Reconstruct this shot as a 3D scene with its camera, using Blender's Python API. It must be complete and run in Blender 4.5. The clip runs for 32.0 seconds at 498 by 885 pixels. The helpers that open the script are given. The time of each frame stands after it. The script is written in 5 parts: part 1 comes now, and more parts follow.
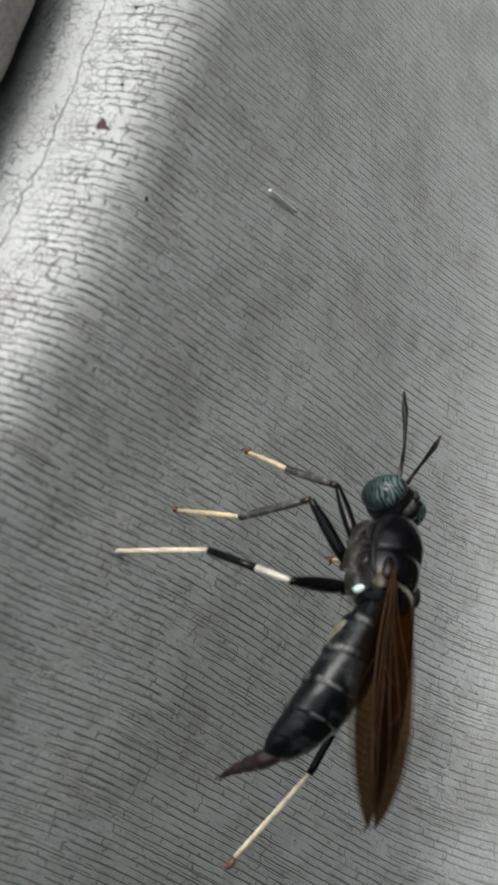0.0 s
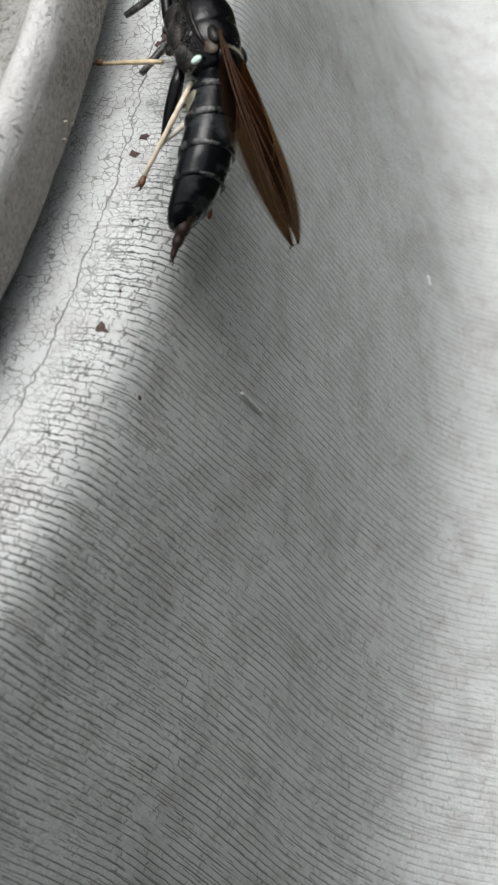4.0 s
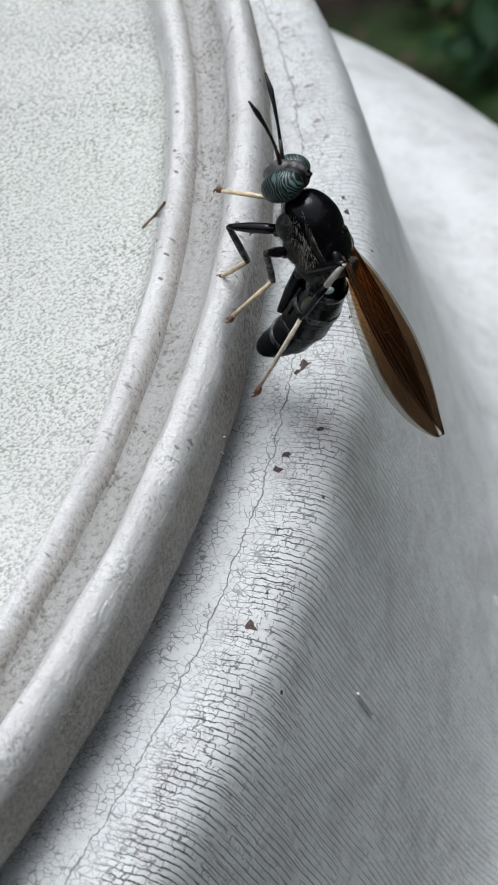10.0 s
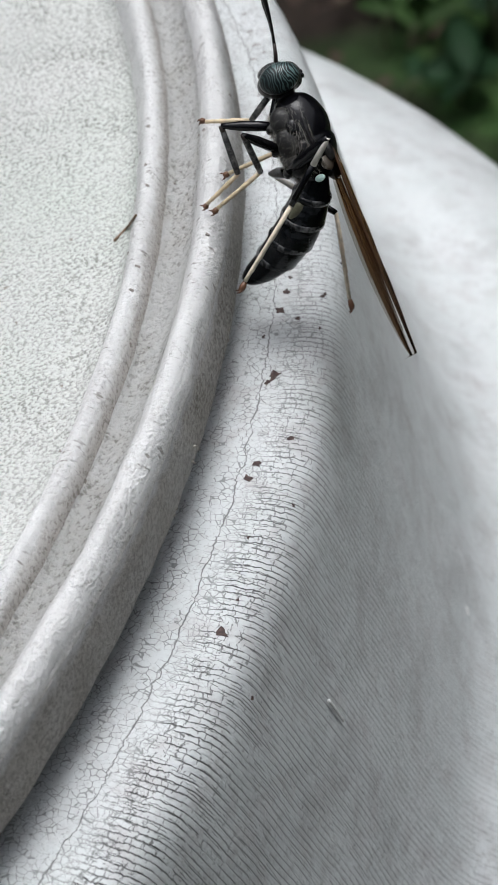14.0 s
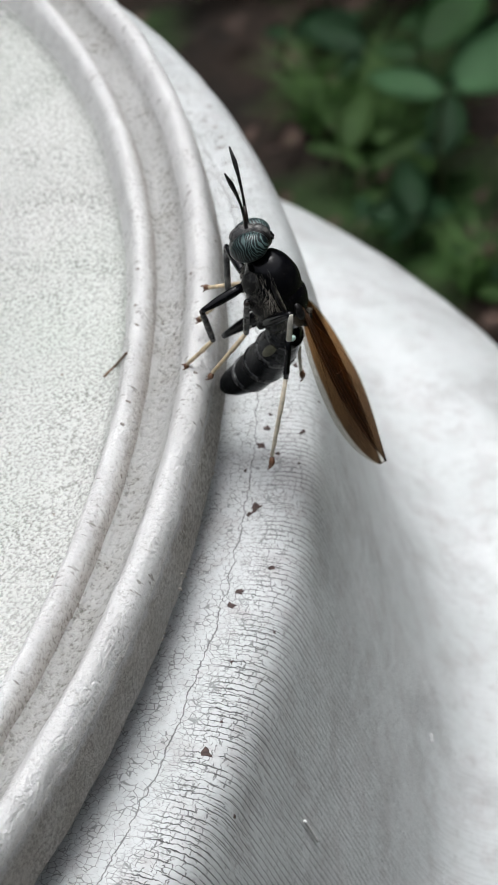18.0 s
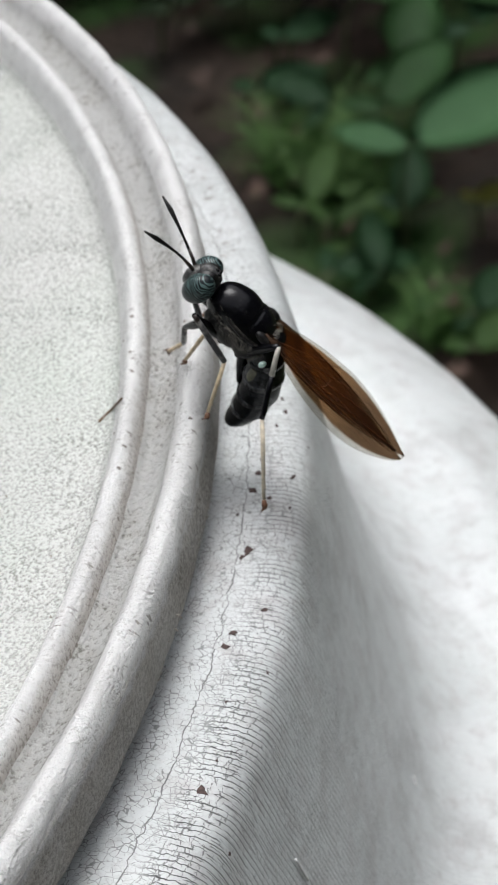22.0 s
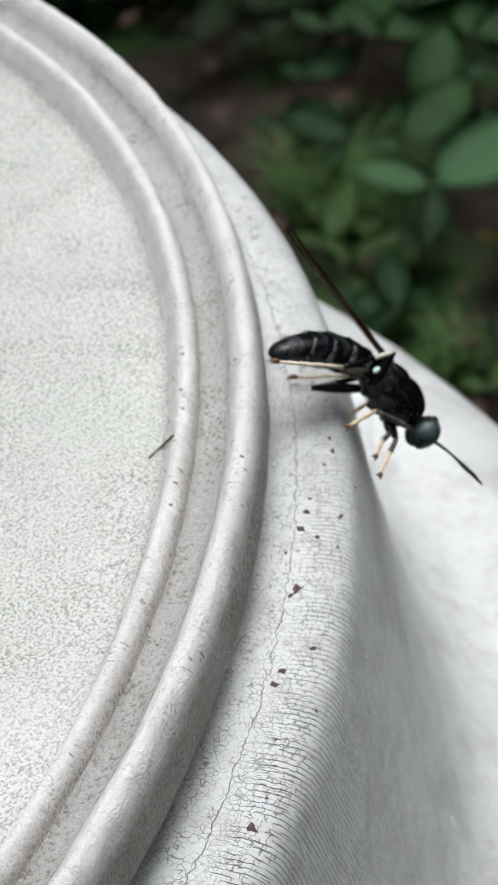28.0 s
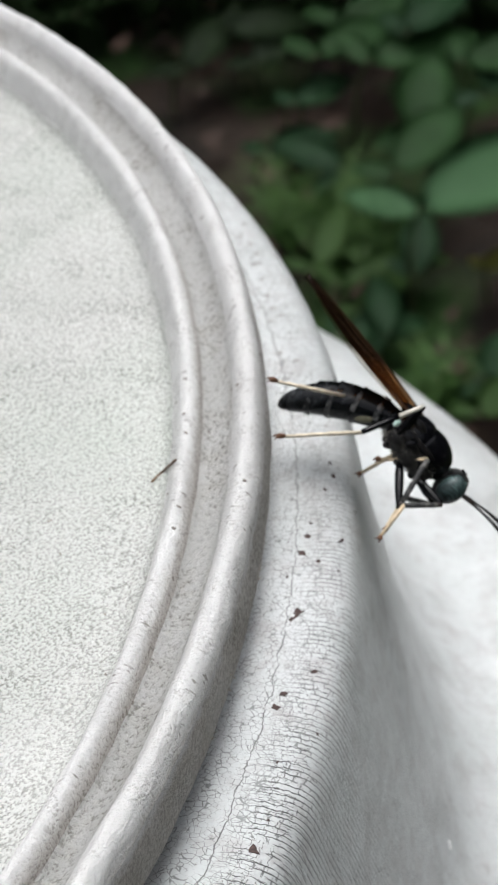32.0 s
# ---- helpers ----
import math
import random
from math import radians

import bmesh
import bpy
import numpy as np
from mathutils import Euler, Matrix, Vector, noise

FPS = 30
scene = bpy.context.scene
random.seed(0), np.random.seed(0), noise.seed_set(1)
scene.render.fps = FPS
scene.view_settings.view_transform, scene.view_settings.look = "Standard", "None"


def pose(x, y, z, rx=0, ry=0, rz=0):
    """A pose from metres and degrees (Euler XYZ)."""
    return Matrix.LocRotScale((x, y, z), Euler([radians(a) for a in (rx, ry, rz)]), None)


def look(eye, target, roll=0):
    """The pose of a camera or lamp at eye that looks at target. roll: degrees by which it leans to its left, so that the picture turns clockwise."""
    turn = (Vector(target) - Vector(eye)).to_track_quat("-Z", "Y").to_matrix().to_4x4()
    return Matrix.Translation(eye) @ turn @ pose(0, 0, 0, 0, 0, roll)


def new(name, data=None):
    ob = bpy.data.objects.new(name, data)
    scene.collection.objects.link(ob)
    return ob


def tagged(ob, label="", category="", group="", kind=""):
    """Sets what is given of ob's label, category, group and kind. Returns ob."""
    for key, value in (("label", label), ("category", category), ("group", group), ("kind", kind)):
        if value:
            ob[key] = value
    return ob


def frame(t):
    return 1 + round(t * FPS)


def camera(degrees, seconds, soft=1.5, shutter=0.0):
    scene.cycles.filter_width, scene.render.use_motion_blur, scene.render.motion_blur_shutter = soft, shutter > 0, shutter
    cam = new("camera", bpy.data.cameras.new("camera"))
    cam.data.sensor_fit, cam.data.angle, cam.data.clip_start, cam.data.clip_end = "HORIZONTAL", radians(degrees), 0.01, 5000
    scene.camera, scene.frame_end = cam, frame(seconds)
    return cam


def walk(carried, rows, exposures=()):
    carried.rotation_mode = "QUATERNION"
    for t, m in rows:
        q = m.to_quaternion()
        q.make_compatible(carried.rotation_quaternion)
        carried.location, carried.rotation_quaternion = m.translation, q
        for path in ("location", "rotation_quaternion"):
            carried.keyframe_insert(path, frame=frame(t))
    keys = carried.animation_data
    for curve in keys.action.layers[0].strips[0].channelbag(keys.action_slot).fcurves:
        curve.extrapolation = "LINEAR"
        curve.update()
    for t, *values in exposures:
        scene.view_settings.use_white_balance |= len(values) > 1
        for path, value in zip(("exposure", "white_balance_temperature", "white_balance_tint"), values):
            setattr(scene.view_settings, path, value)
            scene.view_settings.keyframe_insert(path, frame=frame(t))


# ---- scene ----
cam = camera(14.0, 32.0, soft=1.45)
cam.data.dof.use_dof = True
cam.data.dof.focus_distance = 0.111
cam.data.dof.aperture_fstop = 172.0
CAMERA_PATH = [
    (0, 0.03140, -0.14840, 0.05675, 29.059, 21.157, -41.664),
    (0.5, 0.03192, -0.14929, 0.05600, 28.770, 21.318, -41.882),
    (1, 0.03249, -0.15001, 0.05620, 28.379, 21.095, -42.105),
    (1.5, 0.03570, -0.14832, 0.05878, 25.862, 20.394, -42.267),
    (2, 0.03694, -0.14776, 0.05986, 25.353, 20.698, -41.881),
    (2.5, 0.03649, -0.14758, 0.06031, 25.343, 20.307, -42.215),
    (4.5, 0.02150, -0.14585, 0.06615, 36.570, 14.660, -43.126),
    (5, 0.02021, -0.14490, 0.06733, 37.553, 14.418, -42.461),
    (5.5, 0.01978, -0.14437, 0.06824, 37.581, 13.974, -42.462),
    (6, 0.01641, -0.14415, 0.07184, 40.462, 12.349, -42.337),
    (6.5, 0.01488, -0.14371, 0.07327, 41.679, 11.790, -41.956),
    (7, 0.01393, -0.14359, 0.07413, 42.234, 11.274, -42.064),
    (7.5, 0.01373, -0.14370, 0.07417, 42.378, 11.167, -42.075),
    (8, 0.01379, -0.14387, 0.07339, 42.467, 11.555, -41.901),
    (8.5, 0.01376, -0.14388, 0.07363, 42.435, 11.627, -41.838),
    (9, 0.01361, -0.14377, 0.07371, 42.577, 11.593, -41.792),
    (9.5, 0.01349, -0.14400, 0.07382, 42.809, 11.501, -41.882),
    (10, 0.01353, -0.14441, 0.07414, 42.956, 11.490, -41.971),
    (10.5, 0.01366, -0.14494, 0.07390, 43.193, 11.732, -41.949),
    (11, 0.01364, -0.14514, 0.07392, 43.173, 11.653, -42.094),
    (11.5, 0.01351, -0.14531, 0.07389, 43.190, 11.672, -42.054),
    (12, 0.01344, -0.14539, 0.07359, 43.308, 11.706, -42.070),
    (12.5, 0.01336, -0.14541, 0.07402, 43.267, 11.428, -42.362),
    (13, 0.01327, -0.14552, 0.07413, 43.300, 11.420, -42.369),
    (13.5, 0.01321, -0.14559, 0.07417, 43.228, 11.382, -42.409),
    (14, 0.01301, -0.14591, 0.07428, 43.552, 11.267, -42.532),
    (14.5, 0.01237, -0.14577, 0.07487, 44.242, 11.179, -42.379),
    (15, 0.01193, -0.14647, 0.07569, 44.918, 10.897, -42.499),
    (15.5, 0.01173, -0.14659, 0.07620, 45.273, 10.679, -42.560),
    (17.5, 0.00964, -0.14764, 0.07797, 46.928, 9.744, -43.093),
    (18, 0.00886, -0.14771, 0.07856, 47.243, 9.408, -43.092),
    (18.5, 0.00878, -0.14791, 0.07870, 47.246, 9.380, -43.201),
    (19, 0.00863, -0.14824, 0.07869, 47.486, 9.346, -43.403),
    (19.5, 0.00857, -0.14832, 0.07871, 47.451, 9.245, -43.509),
    (20, 0.00842, -0.14786, 0.07876, 47.405, 9.326, -43.330),
    (20.5, 0.00814, -0.14764, 0.07926, 47.483, 9.095, -43.366),
    (21, 0.00760, -0.14725, 0.07896, 47.750, 8.923, -43.532),
    (21.5, 0.00766, -0.14785, 0.07924, 47.826, 9.207, -43.327),
    (22, 0.00605, -0.14794, 0.08029, 48.571, 8.378, -43.734),
    (22.5, 0.00501, -0.14735, 0.08130, 48.844, 7.911, -43.524),
    (23, 0.00442, -0.14656, 0.08127, 49.218, 7.651, -43.299),
    (23.5, 0.00351, -0.14655, 0.08168, 49.635, 7.429, -43.330),
    (24, 0.00336, -0.14656, 0.08207, 49.786, 7.124, -43.456),
    (24.5, 0.00328, -0.14719, 0.08177, 50.087, 7.222, -43.610),
    (26.5, 0.00394, -0.14648, 0.08208, 49.749, 7.434, -43.296),
    (27, 0.00375, -0.14671, 0.08180, 49.853, 7.534, -43.199),
    (27.5, 0.00410, -0.14666, 0.08165, 49.598, 7.918, -42.955),
    (28, 0.00394, -0.14656, 0.08132, 49.675, 7.905, -42.969),
    (28.5, 0.00397, -0.14671, 0.08155, 49.742, 7.973, -42.833),
    (29, 0.00378, -0.14637, 0.08159, 49.765, 7.932, -42.689),
    (29.5, 0.00324, -0.14638, 0.08163, 50.056, 7.797, -42.856),
    (30, 0.00275, -0.14589, 0.08240, 49.787, 7.520, -43.178),
    (30.5, 0.00370, -0.14689, 0.08143, 50.014, 8.028, -42.745),
    (31, 0.00354, -0.14727, 0.08148, 50.180, 7.928, -42.979),
    (31.5, 0.00324, -0.14711, 0.08186, 50.160, 7.693, -43.130),
    (32, 0.00272, -0.14656, 0.08209, 50.380, 7.383, -43.010),
]

walk(cam, [(t, pose(x, y, z, a, b, c)) for t, x, y, z, a, b, c in CAMERA_PATH],
     exposures=[(0.0, 0.76, 6600, 7.5), (2.5, 0.75, 6600, 7.5), (5.0, 0.76, 6380, 10), (6.0, 0.76, 6180, 10), (11.0, 0.76, 6180, 10), (15.0, 0.76, 6280, 10), (18.0, 0.85, 6350, 10), (32.0, 0.85, 6400, 10)])

# ---- light: a bright overcast sky over a shaded garden ----
world = bpy.data.worlds.new("sky")
scene.world = world
world.use_nodes = True
wn = world.node_tree.nodes
sky = wn.new("ShaderNodeTexSky")
sky.sky_type = "NISHITA"
sky.sun_disc = False
SUN_UP, SUN_TURN = radians(77), radians(60)
sky.sun_elevation, sky.sun_rotation = SUN_UP, SUN_TURN
sky.dust_density, sky.air_density = 4.0, 0.6
wn["Background"].inputs[1].default_value = 0.15
grey = wn.new("ShaderNodeHueSaturation")      # cloud: the sky's blue washed out
grey.inputs["Saturation"].default_value = 0.26
world.node_tree.links.new(sky.outputs[0], grey.inputs["Color"])
world.node_tree.links.new(grey.outputs[0], wn["Background"].inputs[0])
sun_data = bpy.data.lights.new("sun", "SUN")
sun_data.energy, sun_data.angle, sun_data.color = 0.82, radians(36), (1.0, 0.995, 0.98)
sun = new("sun", sun_data)
sun_way = Vector((math.sin(SUN_TURN) * math.cos(SUN_UP), math.cos(SUN_TURN) * math.cos(SUN_UP), math.sin(SUN_UP)))
sun.matrix_world = look(sun_way * 3.0, (0, 0, 0))

R0 = 0.0906        # radius of the lid's outer rib
GROUND = -0.46
MM = 0.001


# ---- materials ----
class Nodes:
    """A small writer of node materials."""
    def __init__(self, name):
        self.mat = bpy.data.materials.new(name)
        self.mat.use_nodes = True
        self.t = self.mat.node_tree
        self.b = self.t.nodes["Principled BSDF"]

    def add(self, kind, operation=None, data_type=None, feature=None):
        n = self.t.nodes.new(kind)
        if operation:
            n.operation = operation
        if data_type:
            n.data_type = data_type
        if feature:
            n.feature = feature
        return n

    def put(self, socket, value):
        if hasattr(value, "is_linked"):
            self.t.links.new(value, socket)
        else:
            socket.default_value = value

    def coords(self, which="Object"):
        return self.add("ShaderNodeTexCoord").outputs[which]

    def scaled(self, v, scale, turn=(0, 0, 0)):
        n = self.add("ShaderNodeMapping")
        self.put(n.inputs["Vector"], v)
        n.inputs["Scale"].default_value = scale
        n.inputs["Rotation"].default_value = turn
        return n.outputs[0]

    def noise(self, v, scale, detail=4.0, rough=0.55):
        n = self.add("ShaderNodeTexNoise")
        self.put(n.inputs["Vector"], v)
        n.inputs["Scale"].default_value, n.inputs["Detail"].default_value, n.inputs["Roughness"].default_value = scale, detail, rough
        return n.outputs["Fac"]

    def voronoi(self, v, scale, feature="F1", out="Distance", rand=1.0):
        n = self.add("ShaderNodeTexVoronoi", feature=feature)
        self.put(n.inputs["Vector"], v)
        n.inputs["Scale"].default_value, n.inputs["Randomness"].default_value = scale, rand
        return n.outputs[out]

    def span(self, v, a, b, c=0.0, d=1.0):
        n = self.add("ShaderNodeMapRange")
        self.put(n.inputs[0], v)
        for i, x in enumerate((a, b, c, d)):
            n.inputs[i + 1].default_value = x
        return n.outputs[0]

    def math(self, op, a, b=0.0):
        n = self.add("ShaderNodeMath", operation=op)
        self.put(n.inputs[0], a)
        self.put(n.inputs[1], b)
        return n.outputs[0]

    def mix(self, fac, a, b):
        n = self.add("ShaderNodeMix", data_type="RGBA")
        self.put(n.inputs[0], fac)
        self.put(n.inputs[6], a if hasattr(a, "is_linked") else (*a, 1.0))
        self.put(n.inputs[7], b if hasattr(b, "is_linked") else (*b, 1.0))
        return n.outputs[2]

    def lerp(self, fac, a, b):
        n = self.add("ShaderNodeMix", data_type="FLOAT")
        self.put(n.inputs[0], fac)
        self.put(n.inputs[2], a)
        self.put(n.inputs[3], b)
        return n.outputs[0]

    def warp(self, v, scale, amount):
        n = self.add("ShaderNodeTexNoise")
        self.put(n.inputs["Vector"], v)
        n.inputs["Scale"].default_value = scale
        n.inputs["Detail"].default_value = 2.0
        m = self.add("ShaderNodeVectorMath", operation="MULTIPLY_ADD")
        self.put(m.inputs[0], n.outputs["Color"])
        m.inputs[1].default_value = (amount, amount, amount)
        self.put(m.inputs[2], v)
        return m.outputs[0]

    def bump(self, height, strength, distance, normal=None):
        n = self.add("ShaderNodeBump")
        self.put(n.inputs["Height"], height)
        n.inputs["Strength"].default_value, n.inputs["Distance"].default_value = strength, distance
        if normal is not None:
            self.put(n.inputs["Normal"], normal)
        return n.outputs[0]

    def set(self, **values):
        for k, v in values.items():
            name = {"color": "Base Color", "rough": "Roughness", "metal": "Metallic", "normal": "Normal", "ior": "IOR", "alpha": "Alpha",
                    "spec": "Specular IOR Level", "trans": "Transmission Weight", "coat": "Coat Weight", "sheen": "Sheen Weight", "sub": "Subsurface Weight",
                    "thin": "Thin Film Thickness"}[k]
            if isinstance(v, tuple) and len(v) == 3:
                v = (*v, 1.0)
            self.put(self.b.inputs[name], v)
        return self.mat


def plain(name, color, rough=0.5, vary=0.15, scale=3000.0, bump=0.0, spec=0.5):
    m = Nodes(name)
    v = m.coords()
    n = m.noise(v, scale)
    low = tuple(c * (1 - vary) for c in color)
    high = tuple(min(1, c * (1 + vary)) for c in color)
    col = m.mix(m.span(n, 0.3, 0.7), low, high)
    if bump:
        m.set(normal=m.bump(n, 0.6, bump))
    return m.set(color=col, rough=rough, spec=spec)


def lid_plastic():
    # a fine pebbled skin, its pits coloured dark for dirt and for their shade
    m = Nodes("weathered_pebbled_lid_plastic")
    ob = m.coords("Object")
    w = m.warp(ob, 4200.0, 0.0001)
    grain = m.voronoi(w, 3900.0, "SMOOTH_F1")
    pit = m.noise(w, 4700.0, 3.0, 0.6)
    blot = m.noise(ob, 110.0, 4.0, 0.55)
    worn = m.span(m.noise(ob, 240.0, 5.0, 0.65), 0.35, 0.65)
    hollow = m.math("ADD", m.math("MULTIPLY", grain, 0.55), m.span(pit, 0.66, 0.34))
    # dark pit colour, holding the grain's small shadows as well as dirt
    dirt = m.math("MULTIPLY", m.span(hollow, 0.62, 1.1), m.lerp(m.math("MULTIPLY", worn, m.span(m.noise(ob, 75.0, 2.0), 0.36, 0.55)), 0.5, 1.0))
    base = m.mix(m.span(blot, 0.3, 0.7), (0.50, 0.515, 0.485), (0.59, 0.60, 0.57))
    base = m.mix(m.math("MULTIPLY", m.span(m.noise(ob, 60.0, 3.0), 0.45, 0.7), 0.45), base, (0.49, 0.55, 0.48))
    col = m.mix(dirt, base, (0.15, 0.145, 0.125))
    height = m.math("SUBTRACT", m.math("MULTIPLY", pit, 0.8), m.math("MULTIPLY", grain, 0.7))
    return m.set(color=col, rough=m.lerp(pit, 0.6, 0.45), normal=m.bump(height, 0.7, 0.00036), spec=0.4)


def groove_plastic():
    # coarse pitted floor with brown dirt packed in its pits
    m = Nodes("dirt_packed_groove_plastic")
    ob = m.coords("Object")
    w = m.warp(ob, 2200.0, 0.0002)
    pit = m.noise(w, 2900.0, 5.0, 0.7)
    patch = m.noise(ob, 300.0, 4.0, 0.65)
    base = m.mix(m.span(m.noise(ob, 120.0, 4.0), 0.35, 0.65), (0.60, 0.60, 0.575), (0.69, 0.69, 0.67))
    base = m.mix(m.span(patch, 0.48, 0.70, 0.0, 0.45), base, (0.46, 0.44, 0.39))
    dirt = m.math("MULTIPLY", m.span(pit, 0.49, 0.38), m.span(patch, 0.38, 0.64, 0.2, 0.9))
    col = m.mix(dirt, base, (0.20, 0.19, 0.16))
    return m.set(color=col, rough=0.62, normal=m.bump(pit, 0.9, 0.0011), spec=0.35)


def rib_plastic():
    m = Nodes("worn_smooth_rib_plastic")
    uv, ob = m.coords("UV"), m.coords("Object")
    sep = m.add("ShaderNodeSeparateXYZ")
    m.put(sep.inputs[0], uv)
    edge = m.math("ADD", sep.outputs["Y"], m.math("MULTIPLY", m.noise(uv, 1.6, 4.0), 1.2))
    foot = m.span(edge, 3.7, 4.8)
    w = m.warp(ob, 2600.0, 0.0002)
    pit = m.noise(w, 4600.0, 4.0, 0.65)
    patch = m.span(m.noise(ob, 340.0, 5.0, 0.7), 0.46, 0.64)
    dirt = m.math("MULTIPLY", m.span(pit, 0.50, 0.38), m.math("MAXIMUM", m.math("MULTIPLY", patch, 0.85), foot))
    base = m.mix(m.span(m.noise(ob, 200.0, 5.0), 0.3, 0.7), (0.64, 0.635, 0.62), (0.74, 0.74, 0.725))
    base = m.mix(m.math("MULTIPLY", foot, 0.7), base, (0.36, 0.32, 0.275))
    # short dirty nicks across the rib, in patches
    nick = m.noise(m.warp(m.scaled(uv, (2.6, 1.0, 1.0)), 1.5, 0.5), 1.0, 2.0, 0.5)
    nick = m.math("MULTIPLY", m.span(nick, 0.63, 0.69), m.span(m.noise(ob, 210.0, 3.0), 0.48, 0.58))
    dirt = m.math("MAXIMUM", dirt, nick)
    col = m.mix(m.math("MULTIPLY", dirt, 0.8), base, (0.21, 0.19, 0.165))
    lumps = m.math("ADD", pit, m.math("MULTIPLY", m.noise(ob, 900.0, 3.0), 1.2))
    return m.set(color=col, rough=m.lerp(pit, 0.55, 0.38), normal=m.bump(lumps, 0.7, 0.00048), spec=0.45)


def crazed_plastic():
    # UV in millimetres: u along the rim, v from under the lid over the crest (about 9 to 11) and down the wall
    m = Nodes("crazed_grey_barrel_plastic")
    uv, ob = m.coords("UV"), m.coords("Object")
    sep = m.add("ShaderNodeSeparateXYZ")
    m.put(sep.inputs[0], uv)
    u, v = sep.outputs["X"], sep.outputs["Y"]
    crest = m.span(v, 13.4, 11.2)
    wall = m.span(v, 8.8, 10.4)
    # cracks run finer on the wall, and break into small plates on the crest

    def strands(pitch, lean, seed, width, gaps, rungs):
        """Long cracks side by side that sway together, broken here and there, with short cracks across between them."""
        bend = m.noise(m.scaled(uv, (0.10, 0.07, 1.0)), 1.0 + seed, 2.0)
        jog = m.noise(m.scaled(uv, (1.1, 1.5, 1.0)), 1.0 + seed, 4.0, 0.7)
        x = m.math("MULTIPLY", m.math("SUBTRACT", u, m.math("MULTIPLY", v, lean)), pitch)
        x = m.math("ADD", x, m.math("ADD", m.math("MULTIPLY", bend, 1.9), m.math("MULTIPLY", jog, m.lerp(crest, 0.42, 1.5))))
        d = m.math("PINGPONG", x, 0.5)
        on = m.noise(m.scaled(uv, (pitch * 0.9, 0.22, 1.0)), 1.0 + seed * 0.3, 2.0)
        thick = m.lerp(m.noise(m.scaled(uv, (1.0, 0.5, 1.0)), 0.9 + seed, 3.0), width * 0.2, width * 1.8)
        line = m.math("MULTIPLY", m.math("LESS_THAN", d, thick), m.span(on, gaps, gaps + 0.05))
        row = m.add("ShaderNodeTexWhiteNoise")
        row.noise_dimensions = "1D"
        m.put(row.inputs["W"], m.math("FLOOR", x))
        y = m.math("ADD", m.math("MULTIPLY", v, rungs), m.math("MULTIPLY", row.outputs["Value"], 7.0))
        y = m.math("ADD", y, m.math("MULTIPLY", m.noise(uv, 1.9 + seed, 3.0), 0.9))
        e = m.math("PINGPONG", y, 0.5)
        rung = m.math("MULTIPLY", m.math("LESS_THAN", e, 0.04), m.math("GREATER_THAN", m.noise(uv, 0.8 + seed, 3.0), m.lerp(crest, 0.57, 0.45)))
        plate = m.math("MINIMUM", m.span(d, 0.0, 0.22), m.span(e, 0.0, 0.12, 0.4, 1.0))
        return line, rung, plate
    long_crack, rung, plate = strands(2.7, 0.17, 0.0, 0.092, 0.40, 1.15)
    more_crack, more_rung, more_plate = strands(2.95, 0.15, 0.37, 0.072, 0.50, 1.4)
    w = m.warp(m.warp(uv, 1.2, 0.3), 5.0, 0.08)
    net_edge = m.voronoi(m.scaled(w, (2.7, 2.1, 1.0)), 1.0, "DISTANCE_TO_EDGE", rand=0.9)
    thin = m.lerp(m.noise(uv, 0.8, 3.0), -0.065, 0.125)
    net = m.math("LESS_THAN", net_edge, thin)
    # one long crack that follows the crest
    wander = m.math("MULTIPLY", m.noise(m.scaled(uv, (0.5, 0.0, 1.0)), 1.0, 6.0, 0.65), 1.5)
    rim = m.math("LESS_THAN", m.math("ABSOLUTE", m.math("SUBTRACT", m.math("SUBTRACT", v, wander), 7.95)), m.lerp(m.noise(uv, 1.2, 2.0), -0.01, 0.085))
    face = m.span(v, 17.5, 12.4, 0.7, 1.0)
    apron = m.math("MULTIPLY", m.span(v, 52.0, 44.0, 0.5, 1.0), m.lerp(m.span(v, 14.0, 11.5), m.span(u, 492.0, 458.0, 0.45, 1.0), m.span(u, 510.0, 473.0, 0.4, 1.0)))
    lines = m.math("MAXIMUM", m.math("MAXIMUM", long_crack, m.math("MULTIPLY", more_crack, 0.85)), m.math("MULTIPLY", m.math("MAXIMUM", rung, more_rung), 0.75))
    crack = m.math("MAXIMUM", m.math("MULTIPLY", m.math("MULTIPLY", m.math("MULTIPLY", lines, wall), apron), face), m.math("MULTIPLY", net, m.span(v, 11.8, 10.0, 0.0, 0.58)))
    crack = m.math("MAXIMUM", crack, m.math("MULTIPLY", rim, 0.75))
    crack = m.math("MULTIPLY", crack, m.lerp(m.noise(uv, 0.22, 3.0), 0.65, 1.25))
    blot = m.noise(ob, 160.0, 5.0, 0.62)
    stain = m.span(m.noise(ob, 420.0, 6.0, 0.75), 0.48, 0.68)
    smudge = m.math("MULTIPLY", m.span(m.noise(ob, 130.0, 6.0, 0.7), 0.5, 0.66), m.span(v, 11.0, 15.0))
    speck = m.span(m.noise(ob, 2600.0, 3.0, 0.7), 0.6, 0.72)
    base = m.mix(m.span(blot, 0.3, 0.7), (0.57, 0.60, 0.59), (0.66, 0.68, 0.675))
    base = m.mix(m.math("MULTIPLY", stain, 0.55), base, (0.42, 0.395, 0.39))
    base = m.mix(m.math("MULTIPLY", smudge, 0.4), base, (0.27, 0.265, 0.26))
    base = m.mix(m.math("MULTIPLY", speck, 0.45), base, (0.18, 0.16, 0.15))
    col = m.mix(m.math("MINIMUM", crack, 0.97), base, (0.022, 0.02, 0.018))
